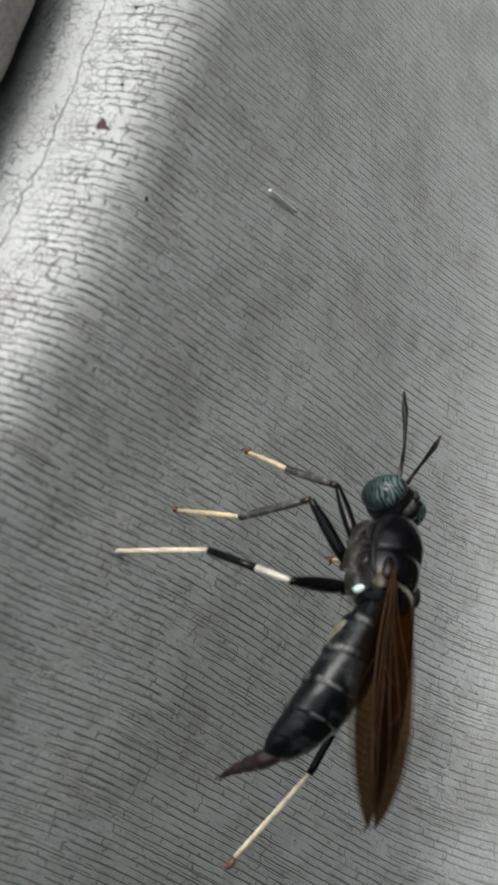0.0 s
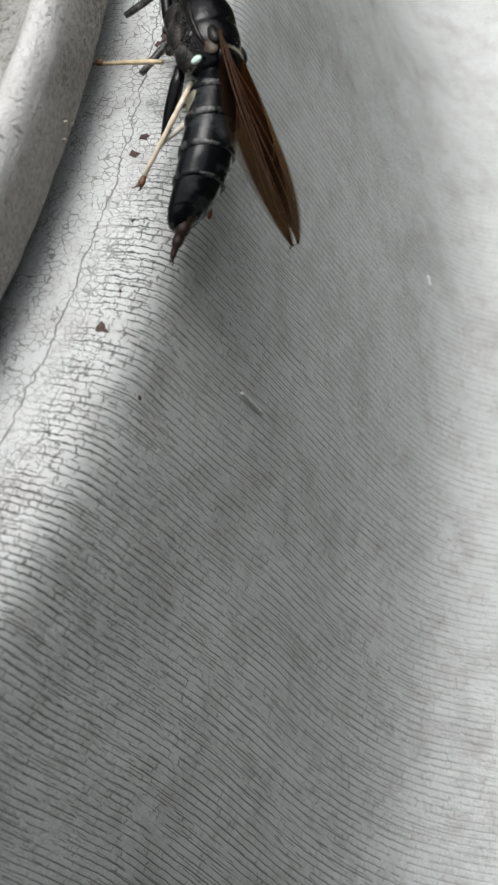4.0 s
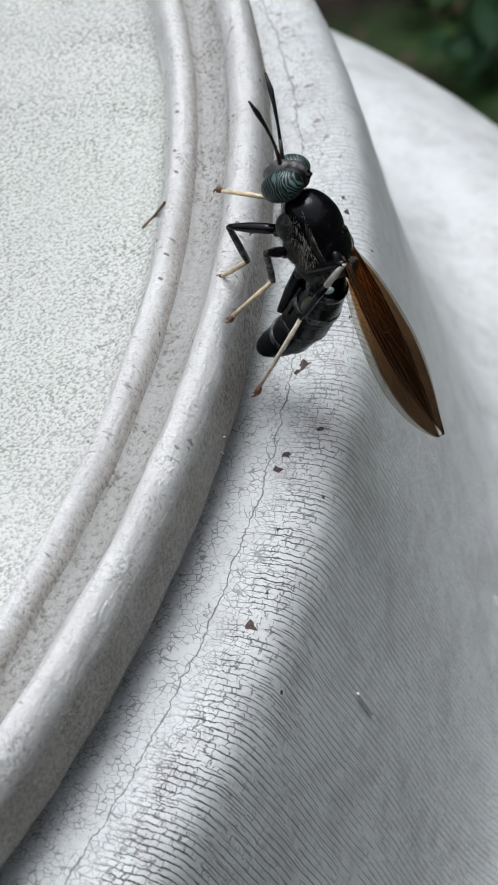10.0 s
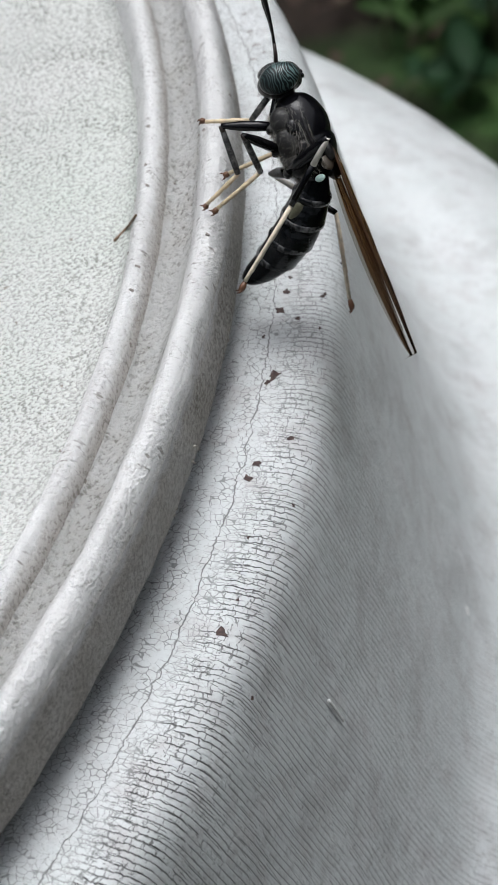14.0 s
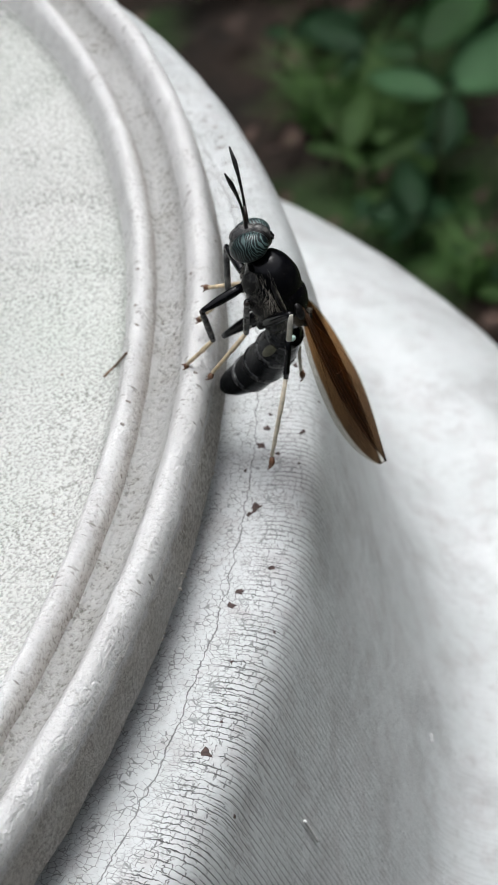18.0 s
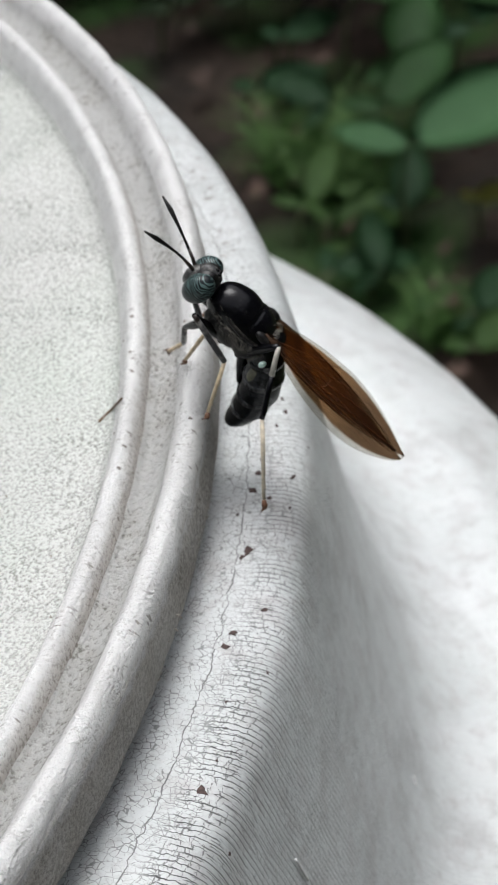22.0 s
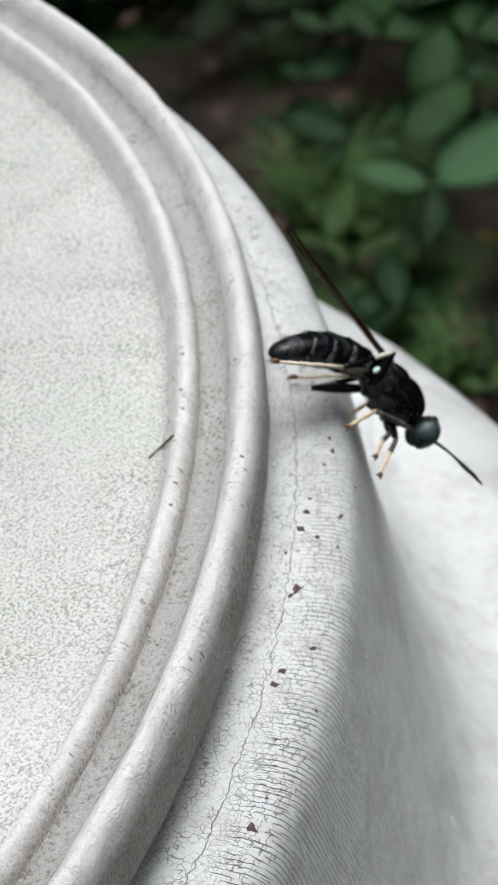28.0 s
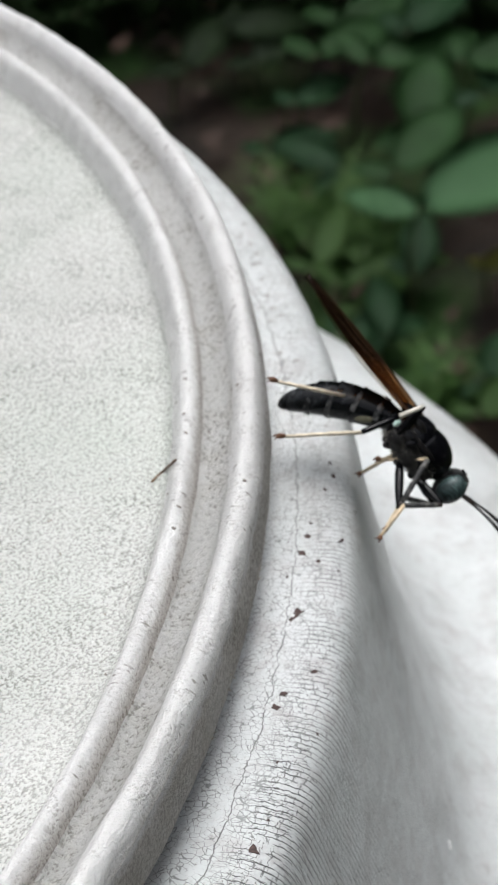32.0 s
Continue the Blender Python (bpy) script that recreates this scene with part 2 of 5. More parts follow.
    # the plates between the cracks are cushioned and curl a little
    cushion = m.math("MULTIPLY", m.math("MINIMUM", plate, m.math("ADD", more_plate, 0.35)), wall)
    height = m.math("ADD", m.math("MULTIPLY", m.noise(uv, 2.6, 5.0, 0.65), 1.1), m.math("SUBTRACT", m.math("MULTIPLY", cushion, 0.16), crack))
    return m.set(color=col, rough=m.lerp(blot, 0.30, 0.46), normal=m.bump(height, 0.8, 0.00017), spec=0.5)


MAT = {}
MAT["lid"] = lid_plastic()
MAT["groove"] = groove_plastic()
MAT["rib"] = rib_plastic()


def lip_plastic():
    m = Nodes("stained_rough_lip_plastic")
    ob, uv = m.coords("Object"), m.coords("UV")
    sep = m.add("ShaderNodeSeparateXYZ")
    m.put(sep.inputs[0], uv)
    low = m.span(m.math("ADD", sep.outputs["Y"], m.math("MULTIPLY", m.noise(uv, 1.2, 4.0), 1.6)), 0.85, 1.5)
    w = m.warp(ob, 1800.0, 0.0003)
    pit = m.noise(w, 3900.0, 5.0, 0.7)
    patch = m.noise(ob, 260.0, 4.0, 0.6)
    base = m.mix(m.span(patch, 0.35, 0.65), (0.55, 0.52, 0.47), (0.67, 0.65, 0.615))
    base = m.mix(low, (0.70, 0.695, 0.685), base)
    grime = m.math("MULTIPLY", low, m.span(m.noise(ob, 70.0, 4.0, 0.6), 0.38, 0.56, 0.4, 1.0))
    col = m.mix(m.math("MULTIPLY", m.span(pit, 0.56, 0.40), m.lerp(grime, 0.15, 0.8)), base, (0.19, 0.165, 0.135))
    col = m.mix(m.math("MULTIPLY", m.span(pit, 0.58, 0.68), grime), col, (0.66, 0.63, 0.58))
    return m.set(color=col, rough=0.68, normal=m.bump(pit, 0.9, 0.0007), spec=0.35)


MAT["lip"] = lip_plastic()
MAT["barrel"] = crazed_plastic()


# ---- mesh helpers ----
def mesh_object(name, bm, material, smooth=True):
    me = bpy.data.meshes.new(name)
    bm.normal_update()
    bm.to_mesh(me)
    bm.free()
    if smooth:
        for p in me.polygons:
            p.use_smooth = True
    if material is not None:
        me.materials.append(material)
    return new(name, me)


def part(name, bm, material, parent, label="", smooth=True):
    ob = mesh_object(name, bm, material, smooth)
    ob.parent = parent
    if label:
        ob["label"] = label
    return ob


def catmull(points, steps):
    """A smooth line through the points."""
    pts = [Vector((*p, 0.0)[:3]) if len(p) == 2 else Vector(p) for p in points]
    out = []
    for i in range(len(pts) - 1):
        p0, p1, p2, p3 = pts[max(i - 1, 0)], pts[i], pts[i + 1], pts[min(i + 2, len(pts) - 1)]
        for k in range(steps):
            t = k / steps
            out.append(0.5 * (2 * p1 + (p2 - p0) * t + (2 * p0 - 5 * p1 + 4 * p2 - p3) * t * t + (3 * p1 - p0 - 3 * p2 + p3) * t ** 3))
    out.append(pts[-1])
    return out


def lathe(profile, segments, wobble=None):
    """A surface turned about z from a line of (radius, z); UV in millimetres along the rim and along the line."""
    bm = bmesh.new()
    uv = bm.loops.layers.uv.new("uv")
    length, run = [], 0.0
    for i, p in enumerate(profile):
        if i:
            run += (Vector(p) - Vector(profile[i - 1])).length
        length.append(run / MM)
    rings = []
    for i, (r, z) in enumerate(profile):
        ring = []
        for k in range(segments):
            a = 2 * math.pi * k / segments
            dr, dz = wobble(r, z, a) if wobble else (0.0, 0.0)
            ring.append(bm.verts.new(((r + dr) * math.cos(a), (r + dr) * math.sin(a), z + dz)))
        rings.append(ring)
    for i in range(len(rings) - 1):
        for k in range(segments):
            j = (k + 1) % segments
            f = bm.faces.new((rings[i + 1][k], rings[i + 1][j], rings[i][j], rings[i][k]))
            us = [k, k + 1, k + 1, k]
            vs = [length[i + 1], length[i + 1], length[i], length[i]]
            for loop, u, v in zip(f.loops, us, vs):
                loop[uv].uv = (2 * math.pi * u / segments * R0 / MM, v)
    return bm


def ring_wobble(amount, freq):
    def go(r, z, a):
        p = Vector((r * math.cos(a), r * math.sin(a), z)) * freq
        n = noise.noise(p) + 0.5 * noise.noise(p * 2.3)
        return amount * n, amount * 0.6 * noise.noise(p + Vector((7, 3, 1)))
    return go


def profile_of(points, steps=6):
    return [(p.x * R0, p.y * R0) for p in catmull(points, steps)]


# ---- the barrel: neck with a rounded shoulder, flaring to an apron, and the body below ----
BARREL_LINE = [(0.953, -0.135), (0.985, -0.103), (1.0, -0.0945), (1.014, -0.0915), (1.028, -0.0918), (1.044, -0.0935), (1.060, -0.0975), (1.071, -0.107), (1.0775, -0.123), (1.081, -0.145), (1.085, -0.18),
               (1.092, -0.25), (1.102, -0.33), (1.112, -0.40), (1.127, -0.46), (1.150, -0.50), (1.184, -0.527), (1.225, -0.541), (1.265, -0.552), (1.312, -0.580),
               (1.366, -0.624), (1.388, -0.658), (1.402, -0.71), (1.415, -0.9), (1.43, -1.6), (1.44, -3.0), (1.44, -4.85), (1.41, -5.06)]


def sagging_apron(grain):
    """The apron dips on one side of the barrel, where the neck stands taller."""
    def go(r, z, a):
        dr, dz = grain(r, z, a)
        turn = math.degrees(a)
        turn = turn - 360 if turn > 90 else turn
        depth = min(1.0, max(0.0, (-z / R0 - 0.28) / 0.22))
        fade = min(1.0, max(0.0, (2.2 + z / R0) / 1.2))
        return dr, dz - 0.42 * R0 * math.exp(-((turn + 90) / 19) ** 2) * depth * depth * (3 - 2 * depth) * fade
    return go


barrel = tagged(new("barrel"), "grey crazed plastic barrel with a rounded neck shoulder", "barrel")
part("neck", lathe(profile_of(BARREL_LINE[:22], 6), 900, sagging_apron(ring_wobble(0.00012, 160))), MAT["barrel"], barrel, "cracked grey plastic shoulder and flare")
part("body", lathe(profile_of(BARREL_LINE[21:], 4), 900, sagging_apron(ring_wobble(0.00012, 160))), MAT["barrel"], barrel)

# ---- the lid: pebbled plate, two ribs with a groove between, and a turned-down lip ----
lid = tagged(new("lid"), "weathered white plastic screw lid with raised ribs", "lid")
PLATE_LINE = [(0.0, -0.044), (0.3, -0.044), (0.6, -0.0435), (0.85, -0.043), (0.915, -0.042), (0.938, -0.039), (0.946, -0.033)]
INNER_RIB = [(0.946, -0.033), (0.951, -0.021), (0.956, -0.011), (0.962, -0.0085), (0.9675, -0.014), (0.9705, -0.024)]
GROOVE = [(0.9705, -0.024), (0.975, -0.0275), (0.982, -0.0265), (0.989, -0.0225), (0.994, -0.016)]
OUTER_RIB = [(0.994, -0.016), (0.998, -0.008), (1.004, -0.0025), (1.0103, -0.0038), (1.0145, -0.0098), (1.0166, -0.019)]
LIP = [(1.0166, -0.019), (1.0178, -0.033), (1.0174, -0.052), (1.0155, -0.060), (1.011, -0.0625), (1.005, -0.060), (1.001, -0.05), (0.97, -0.052)]
part("plate", lathe(profile_of(PLATE_LINE, 8), 900, ring_wobble(0.00010, 420)), MAT["lid"], lid, "pebbled off-white plate")
part("inner_rib", lathe(profile_of(INNER_RIB, 5), 900, ring_wobble(0.00010, 420)), MAT["rib"], lid, "smooth worn rib")
part("groove", lathe(profile_of(GROOVE, 4), 900, ring_wobble(0.00010, 420)), MAT["groove"], lid, "dirty pebbled groove")
part("outer_rib", lathe(profile_of(OUTER_RIB, 5), 900, ring_wobble(0.00010, 420)), MAT["rib"], lid, "smooth worn rib")
part("lip", lathe(profile_of(LIP, 5), 900, ring_wobble(0.00010, 420)), MAT["lip"], lid, "stained rough lip")


# ---- the ground and the garden behind ----
def soil():
    m = Nodes("shade_darkened_leaf_litter")
    v = m.coords()
    n = m.noise(v, 9.0, 6.0, 0.65)
    q = m.noise(v, 60.0, 4.0, 0.6)
    # very low soil colours: the shade under the plants is put into them
    c = m.mix(m.span(n, 0.4, 0.65), (0.010, 0.0075, 0.0055), (0.030, 0.020, 0.014))
    c = m.mix(m.math("MULTIPLY", m.span(q, 0.55, 0.75), 0.6), c, (0.032, 0.022, 0.016))
    # low moss and seedlings in drifts
    drift = m.span(m.noise(v, 15.0, 1.5, 0.45), 0.46, 0.62)
    c = m.mix(m.math("MULTIPLY", drift, m.span(m.noise(v, 120.0, 2.0), 0.3, 0.6, 0.5, 1.0)), c, (0.024, 0.058, 0.014))
    return m.set(color=c, rough=0.9, normal=m.bump(q, 0.8, 0.01), spec=0.2)


MAT["soil"] = soil()
bm = bmesh.new()
N = 60
grid = []
for i in range(N + 1):
    row = []
    for j in range(N + 1):
        # fine near the barrel, wide at the horizon
        u, w = 2 * i / N - 1, 2 * j / N - 1
        x, y = math.copysign(abs(u) ** 3, u) * 200, math.copysign(abs(w) ** 3, w) * 200
        d = math.hypot(x, y)
        z = GROUND + (0.03 * noise.noise(Vector((x * 2, y * 2, 0))) if d > 0.3 else 0.0)
        row.append(bm.verts.new((x, y, z)))
    grid.append(row)
for i in range(N):
    for j in range(N):
        bm.faces.new((grid[i][j], grid[i + 1][j], grid[i + 1][j + 1], grid[i][j + 1]))
tagged(mesh_object("ground", bm, MAT["soil"]), "brown soil with leaf litter, plant shade put into its colour", "ground", kind="structure")


def leaf_green(name, dark, light):
    m = Nodes(name)
    v = m.coords()
    info = m.add("ShaderNodeObjectInfo")
    n = m.noise(v, 40.0, 4.0)
    col = m.mix(m.span(n, 0.3, 0.7), dark, light)
    col = m.mix(m.math("MULTIPLY", info.outputs["Random"], 0.35), col, light)
    return m.set(color=col, rough=0.6, normal=m.bump(n, 0.3, 0.002), spec=0.18)


MAT["leaf"] = leaf_green("broad_green_leaf", (0.050, 0.125, 0.050), (0.078, 0.180, 0.076))
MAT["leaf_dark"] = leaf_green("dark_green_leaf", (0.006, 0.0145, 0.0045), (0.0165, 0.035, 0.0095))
MAT["leaf_mid"] = leaf_green("mid_green_leaf", (0.018, 0.050, 0.014), (0.036, 0.098, 0.028))
MAT["leaf_dim"] = leaf_green("blue_green_leaf", (0.012, 0.038, 0.014), (0.024, 0.070, 0.026))
MAT["leaf_yellow"] = leaf_green("yellow_green_leaf", (0.12, 0.12, 0.02), (0.18, 0.17, 0.03))
MAT["grass"] = leaf_green("grass_green", (0.030, 0.070, 0.016), (0.056, 0.115, 0.028))
MAT["stem"] = plain("green_brown_stem", (0.07, 0.085, 0.035), 0.6)


def leaf_mesh(length, width, curl, fold, seed):
    """A pointed oval blade along +x, folded at the midrib and curling down."""
    rng = random.Random(seed)
    bm = bmesh.new()
    n = 9
    rows = []
    for i in range(n + 1):
        t = i / n
        w = width * math.sin(math.pi * min(t * 0.94 + 0.03, 1)) ** 0.8 * (1 - 0.3 * t)
        x, z = length * t, -curl * length * t * t
        rows.append([bm.verts.new((x, s * w, z + abs(s) * fold * w + 0.03 * width * rng.uniform(-1, 1))) for s in (-1, -0.5, 0, 0.5, 1)])
    for i in range(n):
        for j in range(4):
            bm.faces.new((rows[i][j], rows[i + 1][j], rows[i + 1][j + 1], rows[i][j + 1]))
    bmesh.ops.solidify(bm, geom=bm.faces[:], thickness=0.0006)
    return bm


def tube(points, radii, sides=8, cap=True):
    """A round bar along the points."""
    bm = bmesh.new()
    pts = [Vector(p) for p in points]
    rings = []
    up = Vector((0.13, 0.31, 0.94))
    for i, p in enumerate(pts):
        d = (pts[min(i + 1, len(pts) - 1)] - pts[max(i - 1, 0)]).normalized()
        a = d.cross(up)
        if a.length < 0.1:
            a = d.cross(Vector((1, 0, 0)))
        a.normalize()
        b = d.cross(a)
        rings.append([bm.verts.new(p + radii[i] * (a * math.cos(2 * math.pi * k / sides) + b * math.sin(2 * math.pi * k / sides))) for k in range(sides)])
    for i in range(len(rings) - 1):
        for k in range(sides):
            j = (k + 1) % sides
            bm.faces.new((rings[i][k], rings[i][j], rings[i + 1][j], rings[i + 1][k]))
    if cap:
        bm.faces.new(rings[0][::-1])
        bm.faces.new(rings[-1])
    bmesh.ops.recalc_face_normals(bm, faces=bm.faces[:])
    return bm


def sprig(name, label, x, y, z, rx, ry, rz, length, width, mat, seed):
    """A low plant: a bent stalk from the ground to one large leaf, and two smaller ones lower on it."""
    rng = random.Random(seed)
    top = tagged(new(name), label, "plant")
    m = pose(x, y, GROUND + z, rx, ry, rz)
    foot = Vector((x + rng.uniform(-0.01, 0.01), y + rng.uniform(0.0, 0.02), GROUND))
    top.matrix_world = Matrix.Translation(foot)
    root = m.translation - foot
    line = catmull([(0, 0, -0.035), (root.x * 0.3, root.y * 0.3, root.z * 0.6), tuple(root)], 5)
    part("stem", tube(line, [0.0016 * (1 - 0.05 * i) for i in range(len(line))], 6), MAT["stem"], top)
    for k, (grow, turn) in enumerate(((1.0, 0), (0.45, rng.uniform(60, 130)))):
        leaf = part("leaf", leaf_mesh(length * grow, width * grow, rng.uniform(0.08, 0.25), rng.uniform(0.1, 0.3), seed * 7 + k), mat, top)
        leaf.matrix_basis = Matrix.Translation(line[-1 - k]) @ pose(0, 0, 0, rx, ry, rz) @ pose(0, 0, 0, 0, 0, turn)
    return top


def tuft(name, label, x, y, radius, height, count, width, mat, seed):
    """A dense tuft of fine bent blades."""
    rng = random.Random(seed)
    top = tagged(new(name), label, "plant")
    top.matrix_world = pose(x, y, GROUND)
    part("stem", tube(catmull([(0, 0, -0.01), (0.004, 0, height * 0.3), (0, 0.004, height * 0.6)], 4), [0.002] * 9, 8), MAT["stem"], top)
    verts, faces = [], []
    for _ in range(count):
        a, r = rng.uniform(0, 2 * math.pi), radius * math.sqrt(rng.random())
        foot = Vector((r * math.cos(a), r * math.sin(a), 0.0))
        a = rng.uniform(0, 2 * math.pi)
        out, side = Vector((math.cos(a), math.sin(a), 0)), Vector((-math.sin(a), math.cos(a), 0)) * width
        rise, reach = height * rng.uniform(0.4, 1.1), height * rng.uniform(0.3, 1.0)
        i = len(verts)
        for k in range(4):
            t = k / 3
            p = foot + out * reach * t * t + Vector((0, 0, rise * t * (1.25 - 0.35 * t)))
            verts += [p - side * (1 - 0.8 * t), p + side * (1 - 0.8 * t)]
        faces += [(i + 2 * k, i + 2 * k + 1, i + 2 * k + 3, i + 2 * k + 2) for k in range(3)]
    me = bpy.data.meshes.new("foliage")
    me.from_pydata(verts, [], faces)
    me.materials.append(mat)
    ob = new("foliage", me)
    ob.parent = top
    ob["kind"] = "stuff"
    return top


for i, (x, y, r, h, n, w, mt, lab) in enumerate([
        (0.528, 0.470, 0.022, 0.035, 150, 0.0012, "grass", "tuft of fine green grassy weed"),
        (0.545, 0.445, 0.022, 0.030, 150, 0.0012, "grass", "tuft of fine green grassy weed"),
        (0.520, 0.430, 0.020, 0.025, 120, 0.0012, "grass", "tuft of fine green grassy weed"),
        (0.476, 0.335, 0.012, 0.025, 90, 0.0012, "grass", "tuft of fine green grassy weed"),
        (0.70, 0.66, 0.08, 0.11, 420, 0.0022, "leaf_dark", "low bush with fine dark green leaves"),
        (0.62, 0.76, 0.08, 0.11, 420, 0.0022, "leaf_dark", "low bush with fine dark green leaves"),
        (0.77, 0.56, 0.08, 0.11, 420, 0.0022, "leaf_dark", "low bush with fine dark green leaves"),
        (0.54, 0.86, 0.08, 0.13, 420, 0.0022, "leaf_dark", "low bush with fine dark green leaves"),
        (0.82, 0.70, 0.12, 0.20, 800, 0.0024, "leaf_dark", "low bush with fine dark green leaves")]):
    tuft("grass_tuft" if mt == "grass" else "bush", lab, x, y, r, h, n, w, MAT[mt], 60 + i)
WEED_LABELS = {"leaf": "low plant with a broad pale green leaf", "leaf_mid": "low plant with mid green oval leaves", "leaf_dim": "low weed with dull blue-green leaves",
               "leaf_dark": "low weed with dark green leaves", "grass": "weed with narrow grass-green leaves", "leaf_yellow": "small weed with yellowing leaves"}
for i, (x, y, z, rx, ry, rz, length, width, mt) in enumerate([
    (0.511, 0.381, 0.060, 21, -8, -18, 0.082, 0.024, "leaf"),
    (0.537, 0.421, 0.050, 14, -14, 7, 0.050, 0.017, "leaf_mid"),
    (0.603, 0.502, 0.050, 25, -4, -28, 0.060, 0.018, "leaf_mid"),
    (0.592, 0.528, 0.050, 18, -7, -16, 0.050, 0.016, "leaf_mid"),
    (0.566, 0.437, 0.050, 12, -28, 29, 0.045, 0.018, "leaf_mid"),
    (0.628, 0.464, 0.050, 20, -0, -37, 0.055, 0.018, "leaf_mid"),
    (0.535, 0.507, 0.030, 19, -4, -24, 0.035, 0.012, "leaf_dim"),
    (0.545, 0.468, 0.030, -14, -14, 99, 0.038, 0.012, "leaf_dim"),
    (0.574, 0.529, 0.030, 18, -9, -12, 0.035, 0.012, "leaf_dim"),
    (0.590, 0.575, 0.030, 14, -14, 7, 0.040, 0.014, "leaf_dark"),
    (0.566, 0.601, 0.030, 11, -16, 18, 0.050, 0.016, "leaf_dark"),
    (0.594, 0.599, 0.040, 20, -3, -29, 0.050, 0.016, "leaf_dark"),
    (0.623, 0.543, 0.050, 19, -6, -20, 0.050, 0.016, "leaf_mid"),
    (0.621, 0.493, 0.060, 14, -14, 7, 0.050, 0.016, "leaf_dim"),
    (0.623, 0.445, 0.040, 11, -16, 18, 0.050, 0.016, "leaf_dim"),
    (0.509, 0.470, 0.020, 12, 8, -68, 0.045, 0.010, "grass"),
    (0.501, 0.446, 0.020, 13, 6, -61, 0.050, 0.010, "grass"),
    (0.488, 0.413, 0.020, 14, -4, -21, 0.045, 0.010, "grass"),
    (0.506, 0.417, 0.020, 14, 1, -41, 0.040, 0.010, "grass"),
    (0.514, 0.391, 0.020, 9, -29, 35, 0.034, 0.011, "leaf_dim"),
    (0.491, 0.430, 0.020, 12, -22, 24, 0.040, 0.010, "grass"),
    (0.461, 0.386, 0.020, 14, -2, -29, 0.040, 0.012, "leaf_dim"),
    (0.474, 0.369, 0.020, -0, -20, 53, 0.035, 0.010, "leaf_dim"),
    (0.478, 0.390, 0.020, 10, -10, 6, 0.035, 0.010, "grass"),
    (0.458, 0.302, 0.020, 16, -11, -2, 0.030, 0.012, "grass"),
    (0.477, 0.313, 0.020, 8, -18, 29, 0.030, 0.010, "leaf_dim"),
    (0.535, 0.370, 0.020, 14, -4, -21, 0.022, 0.008, "leaf_yellow"),
    (0.473, 0.339, 0.010, 14, -2, -29, 0.030, 0.010, "leaf_dim")]):
    sprig("weed", WEED_LABELS[mt], x, y, z, rx, ry, rz, length, width, MAT[mt], 11 + i)

# dead leaves and crumbs on the soil
rng = random.Random(5)
verts, faces = [], []
for _ in range(500):
    x, y, a, r = rng.uniform(0.3, 0.95), rng.uniform(0.15, 0.9), rng.uniform(0, 6.28), rng.uniform(0.003, 0.009)
    z, k = GROUND + 0.012 + rng.uniform(0, 0.012), len(verts)
    for q in range(5):
        b = a + q * 1.257
        verts.append((x + r * rng.uniform(0.6, 1.2) * math.cos(b), y + 0.6 * r * math.sin(b), z + rng.uniform(-0.003, 0.003)))
    faces.append(tuple(range(k, k + 5)))
me = bpy.data.meshes.new("leaf_litter")
me.from_pydata(verts, [], faces)
litter = Nodes("dead_brown_leaves")
island = litter.add("ShaderNodeNewGeometry").outputs["Random Per Island"]
me.materials.append(litter.set(color=litter.mix(island, (0.018, 0.012, 0.009), (0.085, 0.055, 0.042)), rough=0.8, spec=0.2))
tagged(new("leaf_litter", me), "brown dead leaves scattered on the soil", "leaf litter", kind="stuff")


# ---- unseen hedge ring, added to keep low sky light off the barrel ----
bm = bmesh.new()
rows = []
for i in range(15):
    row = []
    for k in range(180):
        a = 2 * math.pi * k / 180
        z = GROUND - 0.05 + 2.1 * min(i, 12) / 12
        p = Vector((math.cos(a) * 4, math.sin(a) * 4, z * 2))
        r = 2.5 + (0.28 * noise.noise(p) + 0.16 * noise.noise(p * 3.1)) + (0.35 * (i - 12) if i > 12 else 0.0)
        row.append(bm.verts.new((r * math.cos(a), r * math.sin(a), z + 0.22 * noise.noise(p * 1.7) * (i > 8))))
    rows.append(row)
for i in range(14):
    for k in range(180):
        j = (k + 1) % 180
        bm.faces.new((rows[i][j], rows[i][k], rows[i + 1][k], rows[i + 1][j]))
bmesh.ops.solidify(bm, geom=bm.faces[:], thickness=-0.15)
tagged(mesh_object("hedge", bm, MAT["leaf_dark"]), "unseen dark green hedge ring added to block low sky light", "hedge", kind="structure")


# ---- the fly ----
def loft(sections, sides=28, close=True, power=2.0):
    """A body through oval sections (x, y, z, half width, half height), each across x. In millimetres."""
    bm = bmesh.new()
    rings = []
    for x, y, z, a, b in sections:
        ring = []
        for k in range(sides):
            c, s = math.cos(2 * math.pi * k / sides), math.sin(2 * math.pi * k / sides)
            cc = math.copysign(abs(c) ** (2 / power), c)
            ss = math.copysign(abs(s) ** (2 / power), s)
            ring.append(bm.verts.new((x * MM, (y + a * cc) * MM, (z + b * ss) * MM)))
        rings.append(ring)
    for i in range(len(rings) - 1):
        for k in range(sides):
            j = (k + 1) % sides
            bm.faces.new((rings[i][k], rings[i][j], rings[i + 1][j], rings[i + 1][k]))
    if close:
        bm.faces.new(rings[0][::-1])
        bm.faces.new(rings[-1])
    bmesh.ops.recalc_face_normals(bm, faces=bm.faces[:])
    return bm


